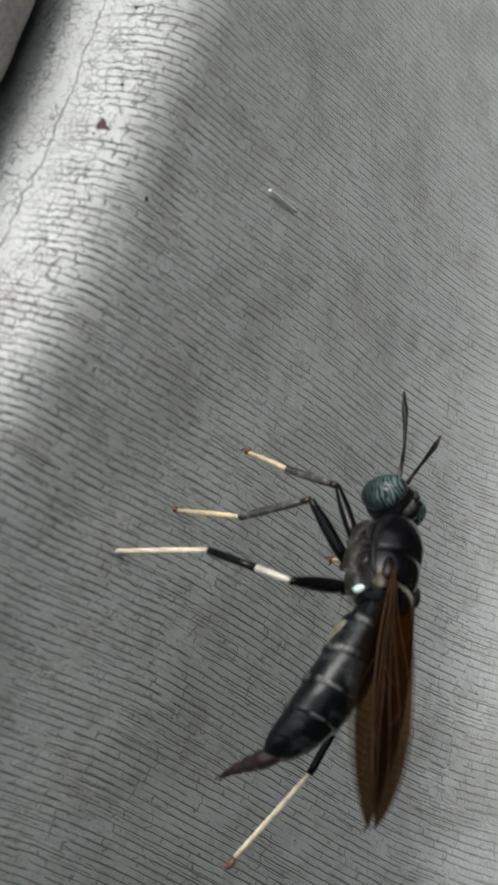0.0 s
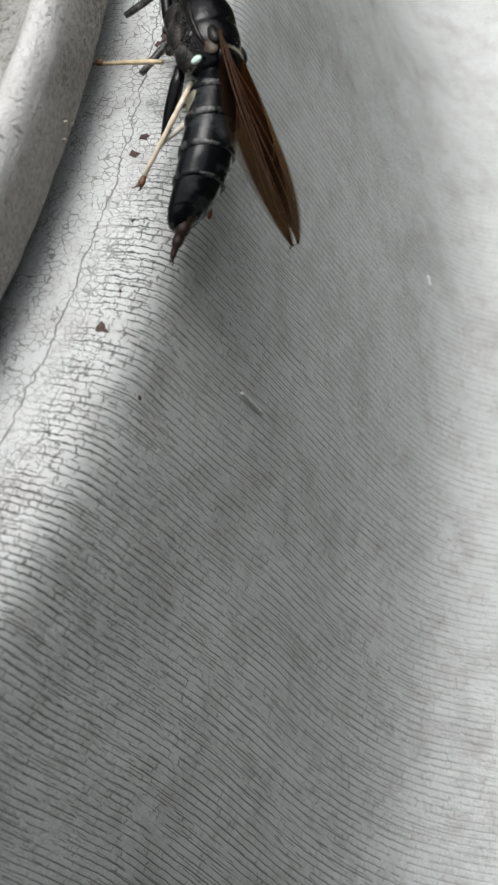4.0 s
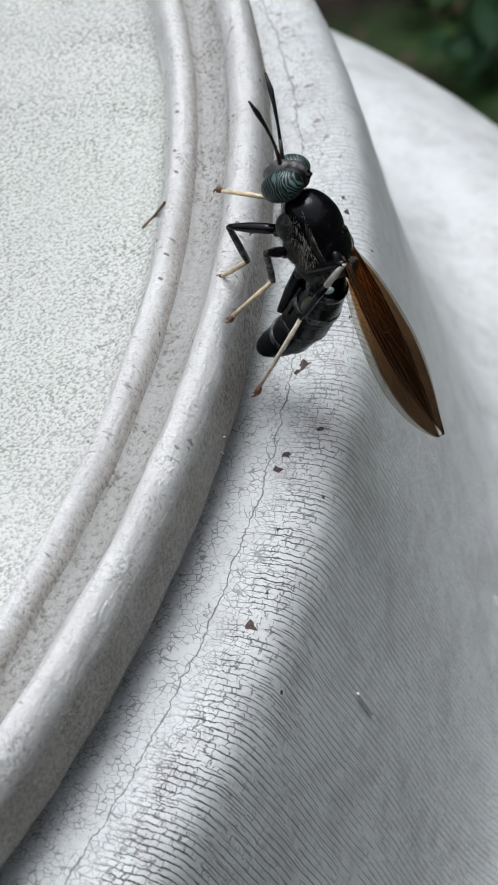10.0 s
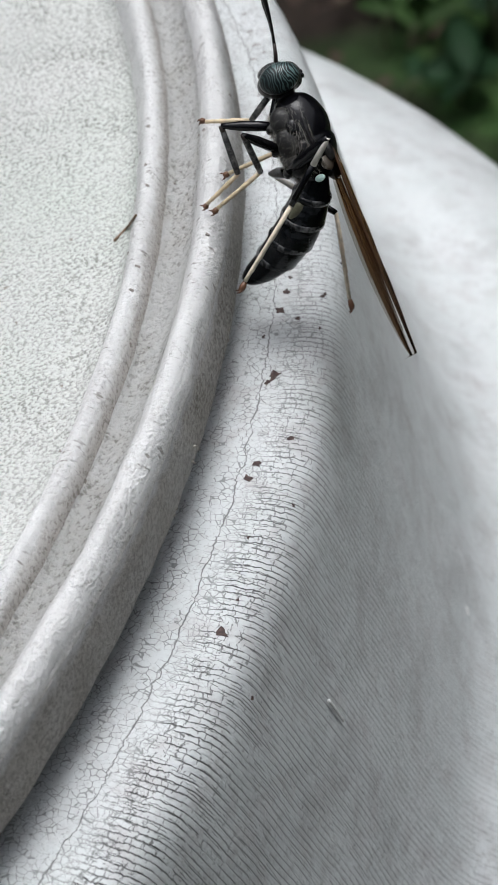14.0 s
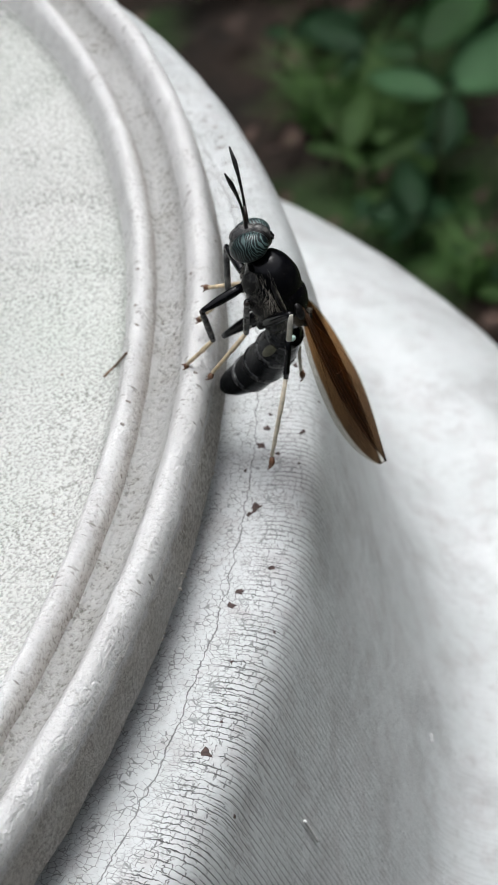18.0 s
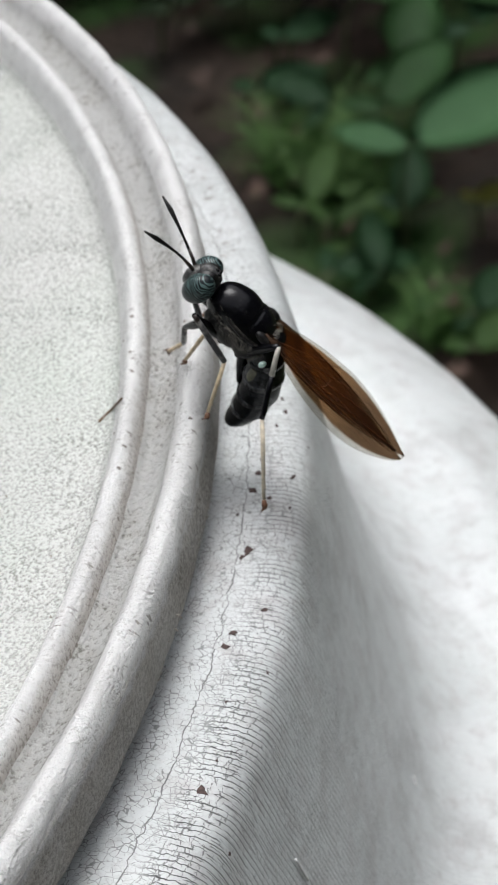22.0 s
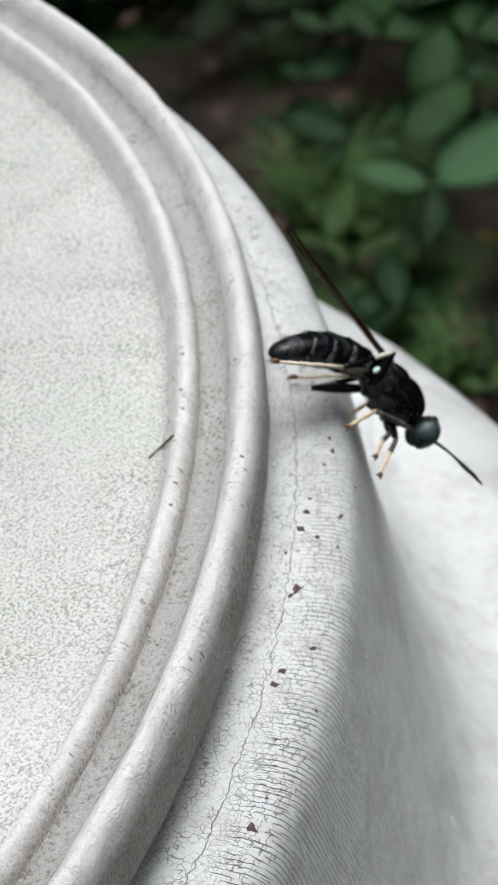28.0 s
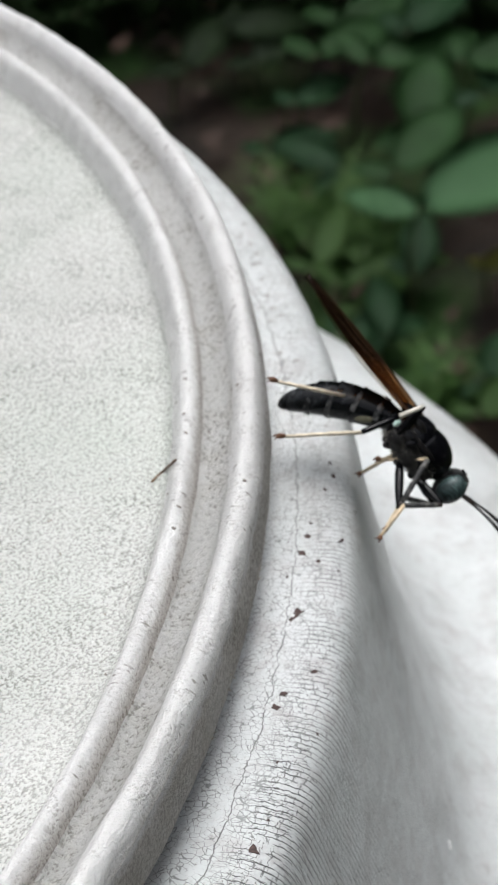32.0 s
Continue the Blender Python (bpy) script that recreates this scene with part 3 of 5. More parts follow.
def smooth_sections(rows, steps=5):
    """Finer sections between the given ones."""
    out = []
    for i in range(len(rows) - 1):
        p0, p1, p2, p3 = [np.array(rows[min(max(i + k, 0), len(rows) - 1)], float) for k in (-1, 0, 1, 2)]
        for k in range(steps):
            t = k / steps
            q = 0.5 * (2 * p1 + (p2 - p0) * t + (2 * p0 - 5 * p1 + 4 * p2 - p3) * t * t + (3 * p1 - p0 - 3 * p2 + p3) * t ** 3)
            q[3:] = np.maximum(q[3:], 0.02)
            out.append(tuple(q))
    out.append(tuple(rows[-1]))
    return out


def ball(x, y, z, a, b, c, turn=None, cuts=24):
    bm = bmesh.new()
    bmesh.ops.create_uvsphere(bm, u_segments=cuts, v_segments=cuts // 2, radius=1.0)
    m = Matrix.Translation((x * MM, y * MM, z * MM)) @ (turn or Matrix.Identity(4)) @ Matrix.Diagonal((a * MM, b * MM, c * MM, 1))
    bm.transform(m)
    return bm


def rod(points, radii, sides=10):
    return tube([tuple(c * MM for c in p) for p in points], [r * MM for r in radii], sides)


def join(*bms):
    out = bmesh.new()
    for b in bms:
        me = bpy.data.meshes.new("piece")
        b.to_mesh(me)
        b.free()
        out.from_mesh(me)
        bpy.data.meshes.remove(me)
    return out


def chitin(name, color, rough, hair=0.12):
    m = Nodes(name)
    v = m.coords()
    n = m.noise(v, 2500.0, 5.0, 0.65)
    fuzz = m.noise(v, 9000.0, 2.0)
    col = m.mix(m.math("MULTIPLY", m.span(n, 0.5, 0.75), hair), color, (0.30, 0.29, 0.26))
    return m.set(color=col, rough=m.lerp(n, rough * 0.75, min(1.0, rough * 1.4)), normal=m.bump(m.math("ADD", n, m.math("MULTIPLY", fuzz, 0.5)), 0.45, 0.00004), spec=0.24)


def compound_eye():
    # fine wavy pale bands on a near-black eye, fading out towards its lower half
    m = Nodes("banded_teal_eye")
    v = m.coords()
    sep = m.add("ShaderNodeSeparateXYZ")
    m.put(sep.inputs[0], v)
    w = m.warp(m.scaled(v, (0.55, 0.5, 1.0)), 1300.0, 0.0011)
    wave = m.add("ShaderNodeTexWave")
    m.put(wave.inputs["Vector"], w)
    wave.bands_direction = "Z"
    wave.inputs["Scale"].default_value, wave.inputs["Distortion"].default_value = 1900.0, 5.0
    wave.inputs["Detail"].default_value, wave.inputs["Detail Scale"].default_value = 2.0, 1.0
    # bands paler towards the top: the eye's highlight is put into their colour
    band = m.math("MULTIPLY", m.span(wave.outputs["Fac"], 0.5, 0.8), m.span(sep.outputs["Z"], -0.0006, 0.0005, 0.25, 1.0))
    col = m.mix(band, (0.004, 0.007, 0.008), (0.10, 0.155, 0.15))
    return m.set(color=col, rough=0.3, spec=0.3, normal=m.bump(m.voronoi(v, 16000.0), 0.25, 0.00003))


def wing_film():
    # a tinted clear film; UV: u from root to tip, v from the front edge to the hind edge
    m = Nodes("smoky_brown_wing")
    uv = m.coords("UV")
    sep = m.add("ShaderNodeSeparateXYZ")
    m.put(sep.inputs[0], uv)
    n = m.noise(m.scaled(uv, (5.0, 9.0, 1.0)), 1.0, 4.0)
    ripple = m.noise(m.scaled(uv, (46.0, 14.0, 1.0)), 1.0, 3.0)
    tint = m.mix(m.span(n, 0.3, 0.7), (0.57, 0.41, 0.26), (0.67, 0.50, 0.33))
    tint = m.mix(m.span(sep.outputs["X"], 0.25, 0.7, 0.0, 0.85), tint, (0.38, 0.295, 0.225))
    margin = m.span(m.math("ADD", sep.outputs["Y"], m.math("MULTIPLY", n, 0.06)), 0.89, 0.93)
    front_edge = m.math("MULTIPLY", m.span(sep.outputs["Y"], 0.12, 0.07), m.span(sep.outputs["X"], 0.5, 0.7))
    tint = m.mix(m.math("MAXIMUM", margin, front_edge), tint, (0.88, 0.865, 0.83))
    m.set(color=(0.035, 0.018, 0.010), rough=0.28, spec=0.4, normal=m.bump(ripple, 0.25, 0.0001))
    clear, both = m.add("ShaderNodeBsdfTransparent"), m.add("ShaderNodeMixShader")
    m.put(clear.inputs[0], tint)
    both.inputs[0].default_value = 0.12
    m.put(both.inputs[1], clear.outputs[0])
    m.put(both.inputs[2], m.b.outputs[0])
    m.put(m.t.nodes["Material Output"].inputs[0], both.outputs[0])
    return m.mat


MAT["chitin"] = chitin("glossy_black_chitin", (0.003, 0.003, 0.004), 0.11, 0.02)
MAT["chitin_dull"] = chitin("dull_black_chitin", (0.006, 0.0055, 0.0055), 0.3, 0.12)


def haired_margin():
    # silver hair in broken patches on black chitin
    m = Nodes("silver_haired_margin")
    v = m.coords()
    n = m.noise(v, 4200.0, 4.0, 0.65)
    patch = m.span(m.noise(m.scaled(v, (0.5, 1.0, 1.0)), 620.0, 3.0), 0.46, 0.60)
    col = m.mix(m.math("MULTIPLY", patch, m.span(n, 0.35, 0.6)), (0.005, 0.006, 0.007), (0.24, 0.24, 0.235))
    return m.set(color=col, rough=m.lerp(patch, 0.2, 0.55), normal=m.bump(n, 0.4, 0.00005), spec=0.3)


def banded_abdomen():
    m = Nodes("blue_black_silver_haired_abdomen")
    v = m.coords()
    n = m.noise(v, 2500.0, 5.0, 0.65)
    frost = m.span(m.noise(m.scaled(v, (1.0, 0.5, 0.5)), 700.0, 3.0), 0.52, 0.68)
    col = m.mix(m.math("MULTIPLY", frost, m.span(n, 0.35, 0.65)), (0.004, 0.005, 0.006), (0.055, 0.06, 0.065))
    return m.set(color=col, rough=m.lerp(frost, 0.17, 0.5), normal=m.bump(n, 0.35, 0.00005), spec=0.26)


MAT["abdomen"] = banded_abdomen()
MAT["window"] = plain("olive_cream_membrane", (0.13, 0.125, 0.08), 0.4, 0.35)
MAT["silver"] = chitin("silver_grey_chitin", (0.05, 0.05, 0.05), 0.26, 0.7)
MAT["bristle"] = chitin("grey_haired_chitin", (0.012, 0.0115, 0.011), 0.4, 0.3)
MAT["white"] = plain("ivory_white_band", (0.58, 0.55, 0.48), 0.45)
MAT["cream"] = plain("cream_tarsus", (0.68, 0.60, 0.46), 0.45, 0.2)
MAT["tan"] = plain("tan_tarsus", (0.58, 0.47, 0.31), 0.45, 0.25)
MAT["claw"] = plain("red_brown_claw", (0.13, 0.06, 0.03), 0.45)
MAT["halter"] = plain("pale_mint_knob", (0.62, 0.82, 0.74), 0.35, 0.08)
MAT["shell"] = plain("pale_shell", (0.06, 0.045, 0.03), 0.5, 0.35)
MAT["hair"] = plain("pale_grey_hair", (0.27, 0.25, 0.21), 0.6)
MAT["margin"] = haired_margin()
MAT["eye"] = compound_eye()
MAT["wing"] = wing_film()
MAT["vein"] = plain("dark_brown_vein", (0.05, 0.026, 0.014), 0.6, spec=0.15)
MAT["ovipositor"] = plain("brown_ovipositor", (0.02, 0.012, 0.009), 0.4, 0.4)

fly = tagged(new("fly"), "black soldier fly with smoky brown wings and cream tarsi", "fly")

THORAX = [(2.75, 0, 0.15, 0.55, 0.6), (2.5, 0, 0.2, 1.05, 1.1), (1.9, 0, 0.2, 1.5, 1.56), (1.0, 0, 0.14, 1.78, 1.9), (0.25, 0, 0.07, 1.84, 1.92), (-0.1, 0, 0.04, 1.82, 1.84), (-0.45, 0, 0.04, 1.83, 1.92),
          (-1.1, 0, 0.0, 1.74, 1.84), (-1.8, 0, -0.05, 1.45, 1.5), (-2.4, 0, -0.1, 1.0, 1.05), (-2.7, 0, -0.1, 0.5, 0.5)]
part("thorax", loft(smooth_sections(THORAX)), MAT["chitin"], fly)
part("scutellum", ball(-2.1, 0, 1.0, 0.82, 1.15, 0.55), MAT["chitin"], fly)
for s in (1, -1):
    part("pleura", join(ball(1.3, 0.95 * s, -0.75, 1.0, 0.72, 0.9), ball(0.1, 1.08 * s, -0.85, 1.1, 0.74, 0.95), ball(-1.15, 0.98 * s, -0.8, 1.0, 0.7, 0.9)), MAT["bristle"], fly, "grey-haired flank")
    part("shoulder_plate", ball(1.75, 1.0 * s, 0.42, 0.55, 0.4, 0.5), MAT["chitin"], fly)
    part("side_plate", join(ball(0.75, 1.54 * s, -0.35, 0.62, 0.3, 0.5), ball(-0.5, 1.6 * s, -0.25, 0.55, 0.3, 0.55)), MAT["chitin"], fly)
    part("notal_ridge", rod([(2.0, 1.22 * s, 0.55), (1.0, 1.68 * s, 0.42), (0.0, 1.80 * s, 0.38), (-1.0, 1.68 * s, 0.42), (-1.7, 1.42 * s, 0.5)], [0.1, 0.15, 0.16, 0.15, 0.1], 8), MAT["chitin_dull"], fly)
    part("calypter", ball(-1.75, 1.3 * s, 0.75, 0.55, 0.24, 0.4, pose(0, 0, 0, 20 * s, 15, 0)), MAT["shell"], fly, "brownish hairy calypter")
    for x, z in ((1.45, -1.5), (0.1, -1.75), (-1.35, -1.6)):
        part("coxa", ball(x, 0.74 * s, z, 0.34, 0.3, 0.55, pose(0, 0, 0, 20 * s, 25, 0)), MAT["bristle"], fly)


def fuzz(count, seed, long, where):
    """Short fine hairs that stand on the body."""
    rng = random.Random(seed)
    verts, faces = [], []
    for _ in range(count):
        p, n = where(rng)
        tip = p + (n + Vector((-0.6, rng.uniform(-0.3, 0.3), rng.uniform(-0.3, 0.3)))).normalized() * long * rng.uniform(0.6, 1.3)
        a = n.orthogonal().normalized() * 0.008
        b = n.cross(a).normalized() * 0.008
        i = len(verts)
        verts += [(p + a) * MM, (p - a * 0.5 + b) * MM, (p - a * 0.5 - b) * MM, tip * MM]
        faces += [(i, i + 1, i + 3), (i + 1, i + 2, i + 3), (i + 2, i, i + 3)]
    me = bpy.data.meshes.new("hair")
    me.from_pydata(verts, [], faces)
    me.materials.append(MAT["hair"])
    ob = new("hair", me)
    ob.parent = fly
    ob["kind"] = "stuff"
    return ob


def flank(rng):
    s = rng.choice((1, -1))
    x, t = rng.uniform(-2.2, 2.2), rng.uniform(-1.45, 0.1)
    n = Vector((0.1, s * math.cos(t), math.sin(t)))
    return Vector((x, s * 1.85 * math.cos(t) * (1 - 0.07 * x * x), 1.9 * math.sin(t) * (1 - 0.05 * x * x))), n.normalized()


def back(rng):
    x, t = rng.uniform(-2.2, 2.3), rng.uniform(0.1, math.pi - 0.1)
    n = Vector((0.1, math.cos(t), math.sin(t)))
    return Vector((x, 1.8 * math.cos(t) * (1 - 0.07 * x * x), 0.05 + 1.9 * math.sin(t) * (1 - 0.06 * x * x))), n.normalized()


fuzz(3200, 5, 0.36, flank)
fuzz(120, 6, 0.10, back)


def hind_edge(rng):
    t = rng.uniform(0.25, math.pi - 0.25)
    return Vector((-1.75 + rng.uniform(-0.12, 0.12), 1.5 * math.cos(t), 1.5 * math.sin(t))), Vector((-0.6, math.cos(t), math.sin(t))).normalized()


fuzz(420, 7, 0.34, hind_edge)


def notal_edge(rng):
    s = rng.choice((1, -1))
    x = rng.uniform(-2.0, 2.2)
    return Vector((x, s * 1.78 * (1 - 0.06 * x * x), 0.5 + rng.uniform(-0.1, 0.1))), Vector((-0.3, s * 0.9, 0.4)).normalized()


fuzz(300, 9, 0.24, notal_edge)
SLIM = Matrix.Diagonal((0.96, 0.87, 0.88, 1))      # the thorax is slender
for ob in fly.children:
    ob.data.transform(SLIM)
part("neck", rod([(2.5, 0, 0.15), (3.2, 0, 0.15)], [0.5, 0.5]), MAT["chitin_dull"], fly)
head = part("head", ball(3.55, 0, 0.05, 0.85, 1.35, 1.25), MAT["chitin_dull"], fly)
for s in (1, -1):
    part("eye", ball(3.62, 0.86 * s, 0.08, 0.82, 0.78, 1.14), MAT["eye"], head, "banded dark teal eye")
part("face", ball(4.15, 0, -0.1, 0.48, 0.62, 0.85), MAT["silver"], head, "silver grey face")
part("vertex", ball(3.6, 0, 0.70, 0.78, 0.5, 0.66), MAT["silver"], head, "silver grey crown between the eyes")
part("ocelli", join(ball(3.35, 0.14, 1.33, 0.12, 0.12, 0.1), ball(3.35, -0.14, 1.33, 0.12, 0.12, 0.1), ball(3.58, 0, 1.34, 0.12, 0.12, 0.1)), MAT["chitin"], head)
for s in (1, -1):
    ant = part("antenna", rod([(4.4, 0.2 * s, 0.25), (4.9, 0.35 * s, 0.45), (5.4, 0.5 * s, 0.6)], [0.13, 0.11, 0.09]), MAT["ovipositor"], head, "dark antenna with a red-brown base")
    part("flagellum", rod([(5.4, 0.5 * s, 0.6), (6.0, 0.72 * s, 0.76), (6.8, 1.06 * s, 0.92), (7.6, 1.42 * s, 1.03), (8.4, 1.75 * s, 1.08)],
                          [0.09, 0.075, 0.10, 0.15, 0.05]), MAT["chitin_dull"], ant)
GROW = Matrix.Translation((2.88 * MM, 0, 0.1 * MM)) @ Matrix.Diagonal((1.08, 1.03, 1.04, 1)) @ Matrix.Translation((-2.9 * MM, 0, -0.1 * MM))
for ob in (head, *head.children_recursive):
    ob.data.transform(GROW)
for s in (1, -1):
    part("halter", ball(-2.4, 1.75 * s, -0.05, 0.2, 0.16, 0.3), MAT["halter"], fly, "pale mint knob")
    part("wing_base", ball(-1.2, 1.2 * s, 1.02, 0.6, 0.3, 0.28), MAT["chitin_dull"], fly)

# abdomen: plates that overlap towards the tip, then the drawn-out ovipositor
ABD_JOINT = (-2.35, 0.0, -0.25)
ABD_LINE = [(0.3, 0.0), (-1.1, -0.05), (-2.7, -0.25), (-4.3, -0.65), (-5.7, -1.2), (-6.9, -1.95)]
ABD_HALF = [(0.68, 0.68), (1.14, 1.1), (1.38, 1.26), (1.44, 1.3), (1.34, 1.18), (1.04, 0.9)]


def plate_piece(i):
    (x0, z0), (x1, z1) = ABD_LINE[i], ABD_LINE[i + 1]
    (a0, b0), (a1, b1) = ABD_HALF[i], ABD_HALF[i + 1]
    g = 1.035
    rows = [(x0 + 0.12, 0, z0, a0 * 0.97, b0 * 0.97), (x0 * 0.6 + x1 * 0.4, 0, z0 * 0.6 + z1 * 0.4, (a0 * .6 + a1 * .4) * 1.02, (b0 * .6 + b1 * .4) * 1.02),
            (x0 * .2 + x1 * .8, 0, z0 * .2 + z1 * .8, (a0 * .2 + a1 * .8) * g, (b0 * .2 + b1 * .8) * g), (x1, 0, z1, a1 * g, b1 * g), (x1 - 0.04, 0, z1, a1 * 0.95, b1 * 0.95)]
    return loft(smooth_sections(rows, 4), 26)


abdomen = part("abdomen", plate_piece(0), MAT["abdomen"], fly)
for i in range(1, 5):
    part("segment", plate_piece(i), MAT["abdomen"], abdomen)
for i in range(1, 5):
    (x, z), (a, b) = ABD_LINE[i], ABD_HALF[i]
    part("pale_margin", loft([(x + 0.34, 0, z, a * 1.0, b * 1.0), (x + 0.26, 0, z, a * 1.045, b * 1.045), (x - 0.02, 0, z, a * 1.055, b * 1.055), (x - 0.05, 0, z, a * 0.98, b * 0.98)], 40), MAT["margin"], abdomen, "patchy silver-haired hind margin")
for s in (1, -1):
    part("pale_window", ball(-1.7, 0.98 * s, -0.62, 0.75, 0.25, 0.36, pose(0, 0, 0, 0, -20, 0)), MAT["window"], abdomen, "pale translucent patch")
part("tip", loft(smooth_sections([(-6.8, 0, -1.9, 1.04, 0.9), (-7.2, 0, -2.17, 0.92, 0.78), (-7.55, 0, -2.4, 0.64, 0.54), (-7.7, 0, -2.5, 0.35, 0.3)], 4), 20), MAT["abdomen"], abdomen)
OVI = [(-6.7, -2.1, 0.2), (-7.1, -2.3, 0.4), (-7.6, -2.52, 0.46), (-7.95, -2.70, 0.45), (-8.0, -2.73, 0.36), (-8.3, -2.90, 0.39), (-8.62, -3.06, 0.34), (-8.66, -3.08, 0.26),
       (-8.95, -3.22, 0.29), (-9.2, -3.35, 0.23), (-9.24, -3.36, 0.17), (-9.6, -3.5, 0.16), (-9.85, -3.57, 0.1)]
ovipositor = part("ovipositor", join(rod([(x, 0, z) for x, z, r in OVI], [r for x, z, r in OVI], 14), rod([(-9.75, 0.06, -3.55), (-10.15, 0.12, -3.64)], [0.07, 0.02], 6),
                                     rod([(-9.75, -0.06, -3.55), (-10.15, -0.12, -3.64)], [0.07, 0.02], 6)), MAT["ovipositor"], abdomen, "reddish brown drawn-out ovipositor")


def wing_outline(t):
    """Half widths ahead of and behind the wing's axis at t from root to tip."""
    end = max(0.0, 1 - max(0.0, (t - 0.52) / 0.48) ** 2.3) ** 0.7
    front = (0.35 + 0.85 * math.sin(math.pi * min(1.0, t * 0.9) ** 0.8)) * end
    back = 2.75 * max(0.0, math.sin(math.pi * min(1.0, 0.03 + 0.80 * t ** 0.9))) ** 0.6 * end
    return front, max(back, -front)


WING_LONG = 12.6


def folded(side, roll):
    """The wings lie flat over one another on the back; both may lean to one side by some degrees."""
    return pose(-1.1 * MM, side * 0.8 * MM, (1.15 + 0.14 * side) * MM, roll - side * 5, -1, side * 3.8)


def wing(side):
    bm = bmesh.new()
    uv = bm.loops.layers.uv.new("uv")
    n, k = 48, 14
    rows = []
    for i in range(n + 1):
        t = math.sin(0.5 * math.pi * i / n)
        f, b = wing_outline(t)
        row = []
        for j in range(k + 1):
            s = j / k
            y = f - (f + b) * s
            z = 0.10 * math.sin(9 * s + 2.5 * t) * (1 - 0.4 * t) - 0.45 * s * s * math.sin(math.pi * t) ** 0.6
            row.append(bm.verts.new((-WING_LONG * t * MM, side * y * MM, z * MM)))
        rows.append(row)
    for i in range(n):
        for j in range(k):
            f = bm.faces.new((rows[i][j], rows[i][j + 1], rows[i + 1][j + 1], rows[i + 1][j]))
            for loop, (p, q) in zip(f.loops, ((i, j), (i, j + 1), (i + 1, j + 1), (i + 1, j))):
                loop[uv].uv = (math.sin(0.5 * math.pi * p / n), q / k)
    bmesh.ops.recalc_face_normals(bm, faces=bm.faces[:])
    bmesh.ops.solidify(bm, geom=bm.faces[:], thickness=0.02 * MM)
    ob = part("wing", bm, MAT["wing"], fly)

    def on(t, s):
        f, b = wing_outline(t)
        z = 0.10 * math.sin(9 * s + 2.5 * t) * (1 - 0.4 * t) - 0.45 * s * s * math.sin(math.pi * t) ** 0.6 + 0.02
        return (-WING_LONG * t, side * (f - (f + b) * s), z)
    for a, b, c, r in (((0.0, 0.05), (0.4, 0.02), (0.88, 0.03), 0.09), ((0.0, 0.1), (0.45, 0.17), (0.80, 0.05), 0.07), ((0.03, 0.14), (0.45, 0.24), (0.93, 0.2), 0.055),
                       ((0.45, 0.24), (0.6, 0.3), (0.72, 0.1), 0.04), ((0.05, 0.18), (0.4, 0.42), (0.94, 0.52), 0.045), ((0.05, 0.22), (0.42, 0.6), (0.86, 0.74), 0.04),
                       ((0.05, 0.3), (0.3, 0.74), (0.62, 0.92), 0.04), ((0.40, 0.22), (0.44, 0.34), (0.44, 0.48), 0.04), ((0.44, 0.38), (0.52, 0.36), (0.6, 0.46), 0.035), ((0.5, 0.62), (0.56, 0.55), (0.6, 0.46), 0.035)):
        pts = []
        for q in range(13):
            u = q / 12
            t = (1 - u) ** 2 * a[0] + 2 * u * (1 - u) * b[0] + u * u * c[0]
            s = (1 - u) ** 2 * a[1] + 2 * u * (1 - u) * b[1] + u * u * c[1]
            pts.append(on(t, s))
        part("vein", rod(pts, [r * 0.55 * (1 - 0.6 * q / 12) for q in range(13)], 6), MAT["vein"], ob)
    ob.matrix_basis = folded(side, 0)
    return ob


wings = {1: wing(1), -1: wing(-1)}

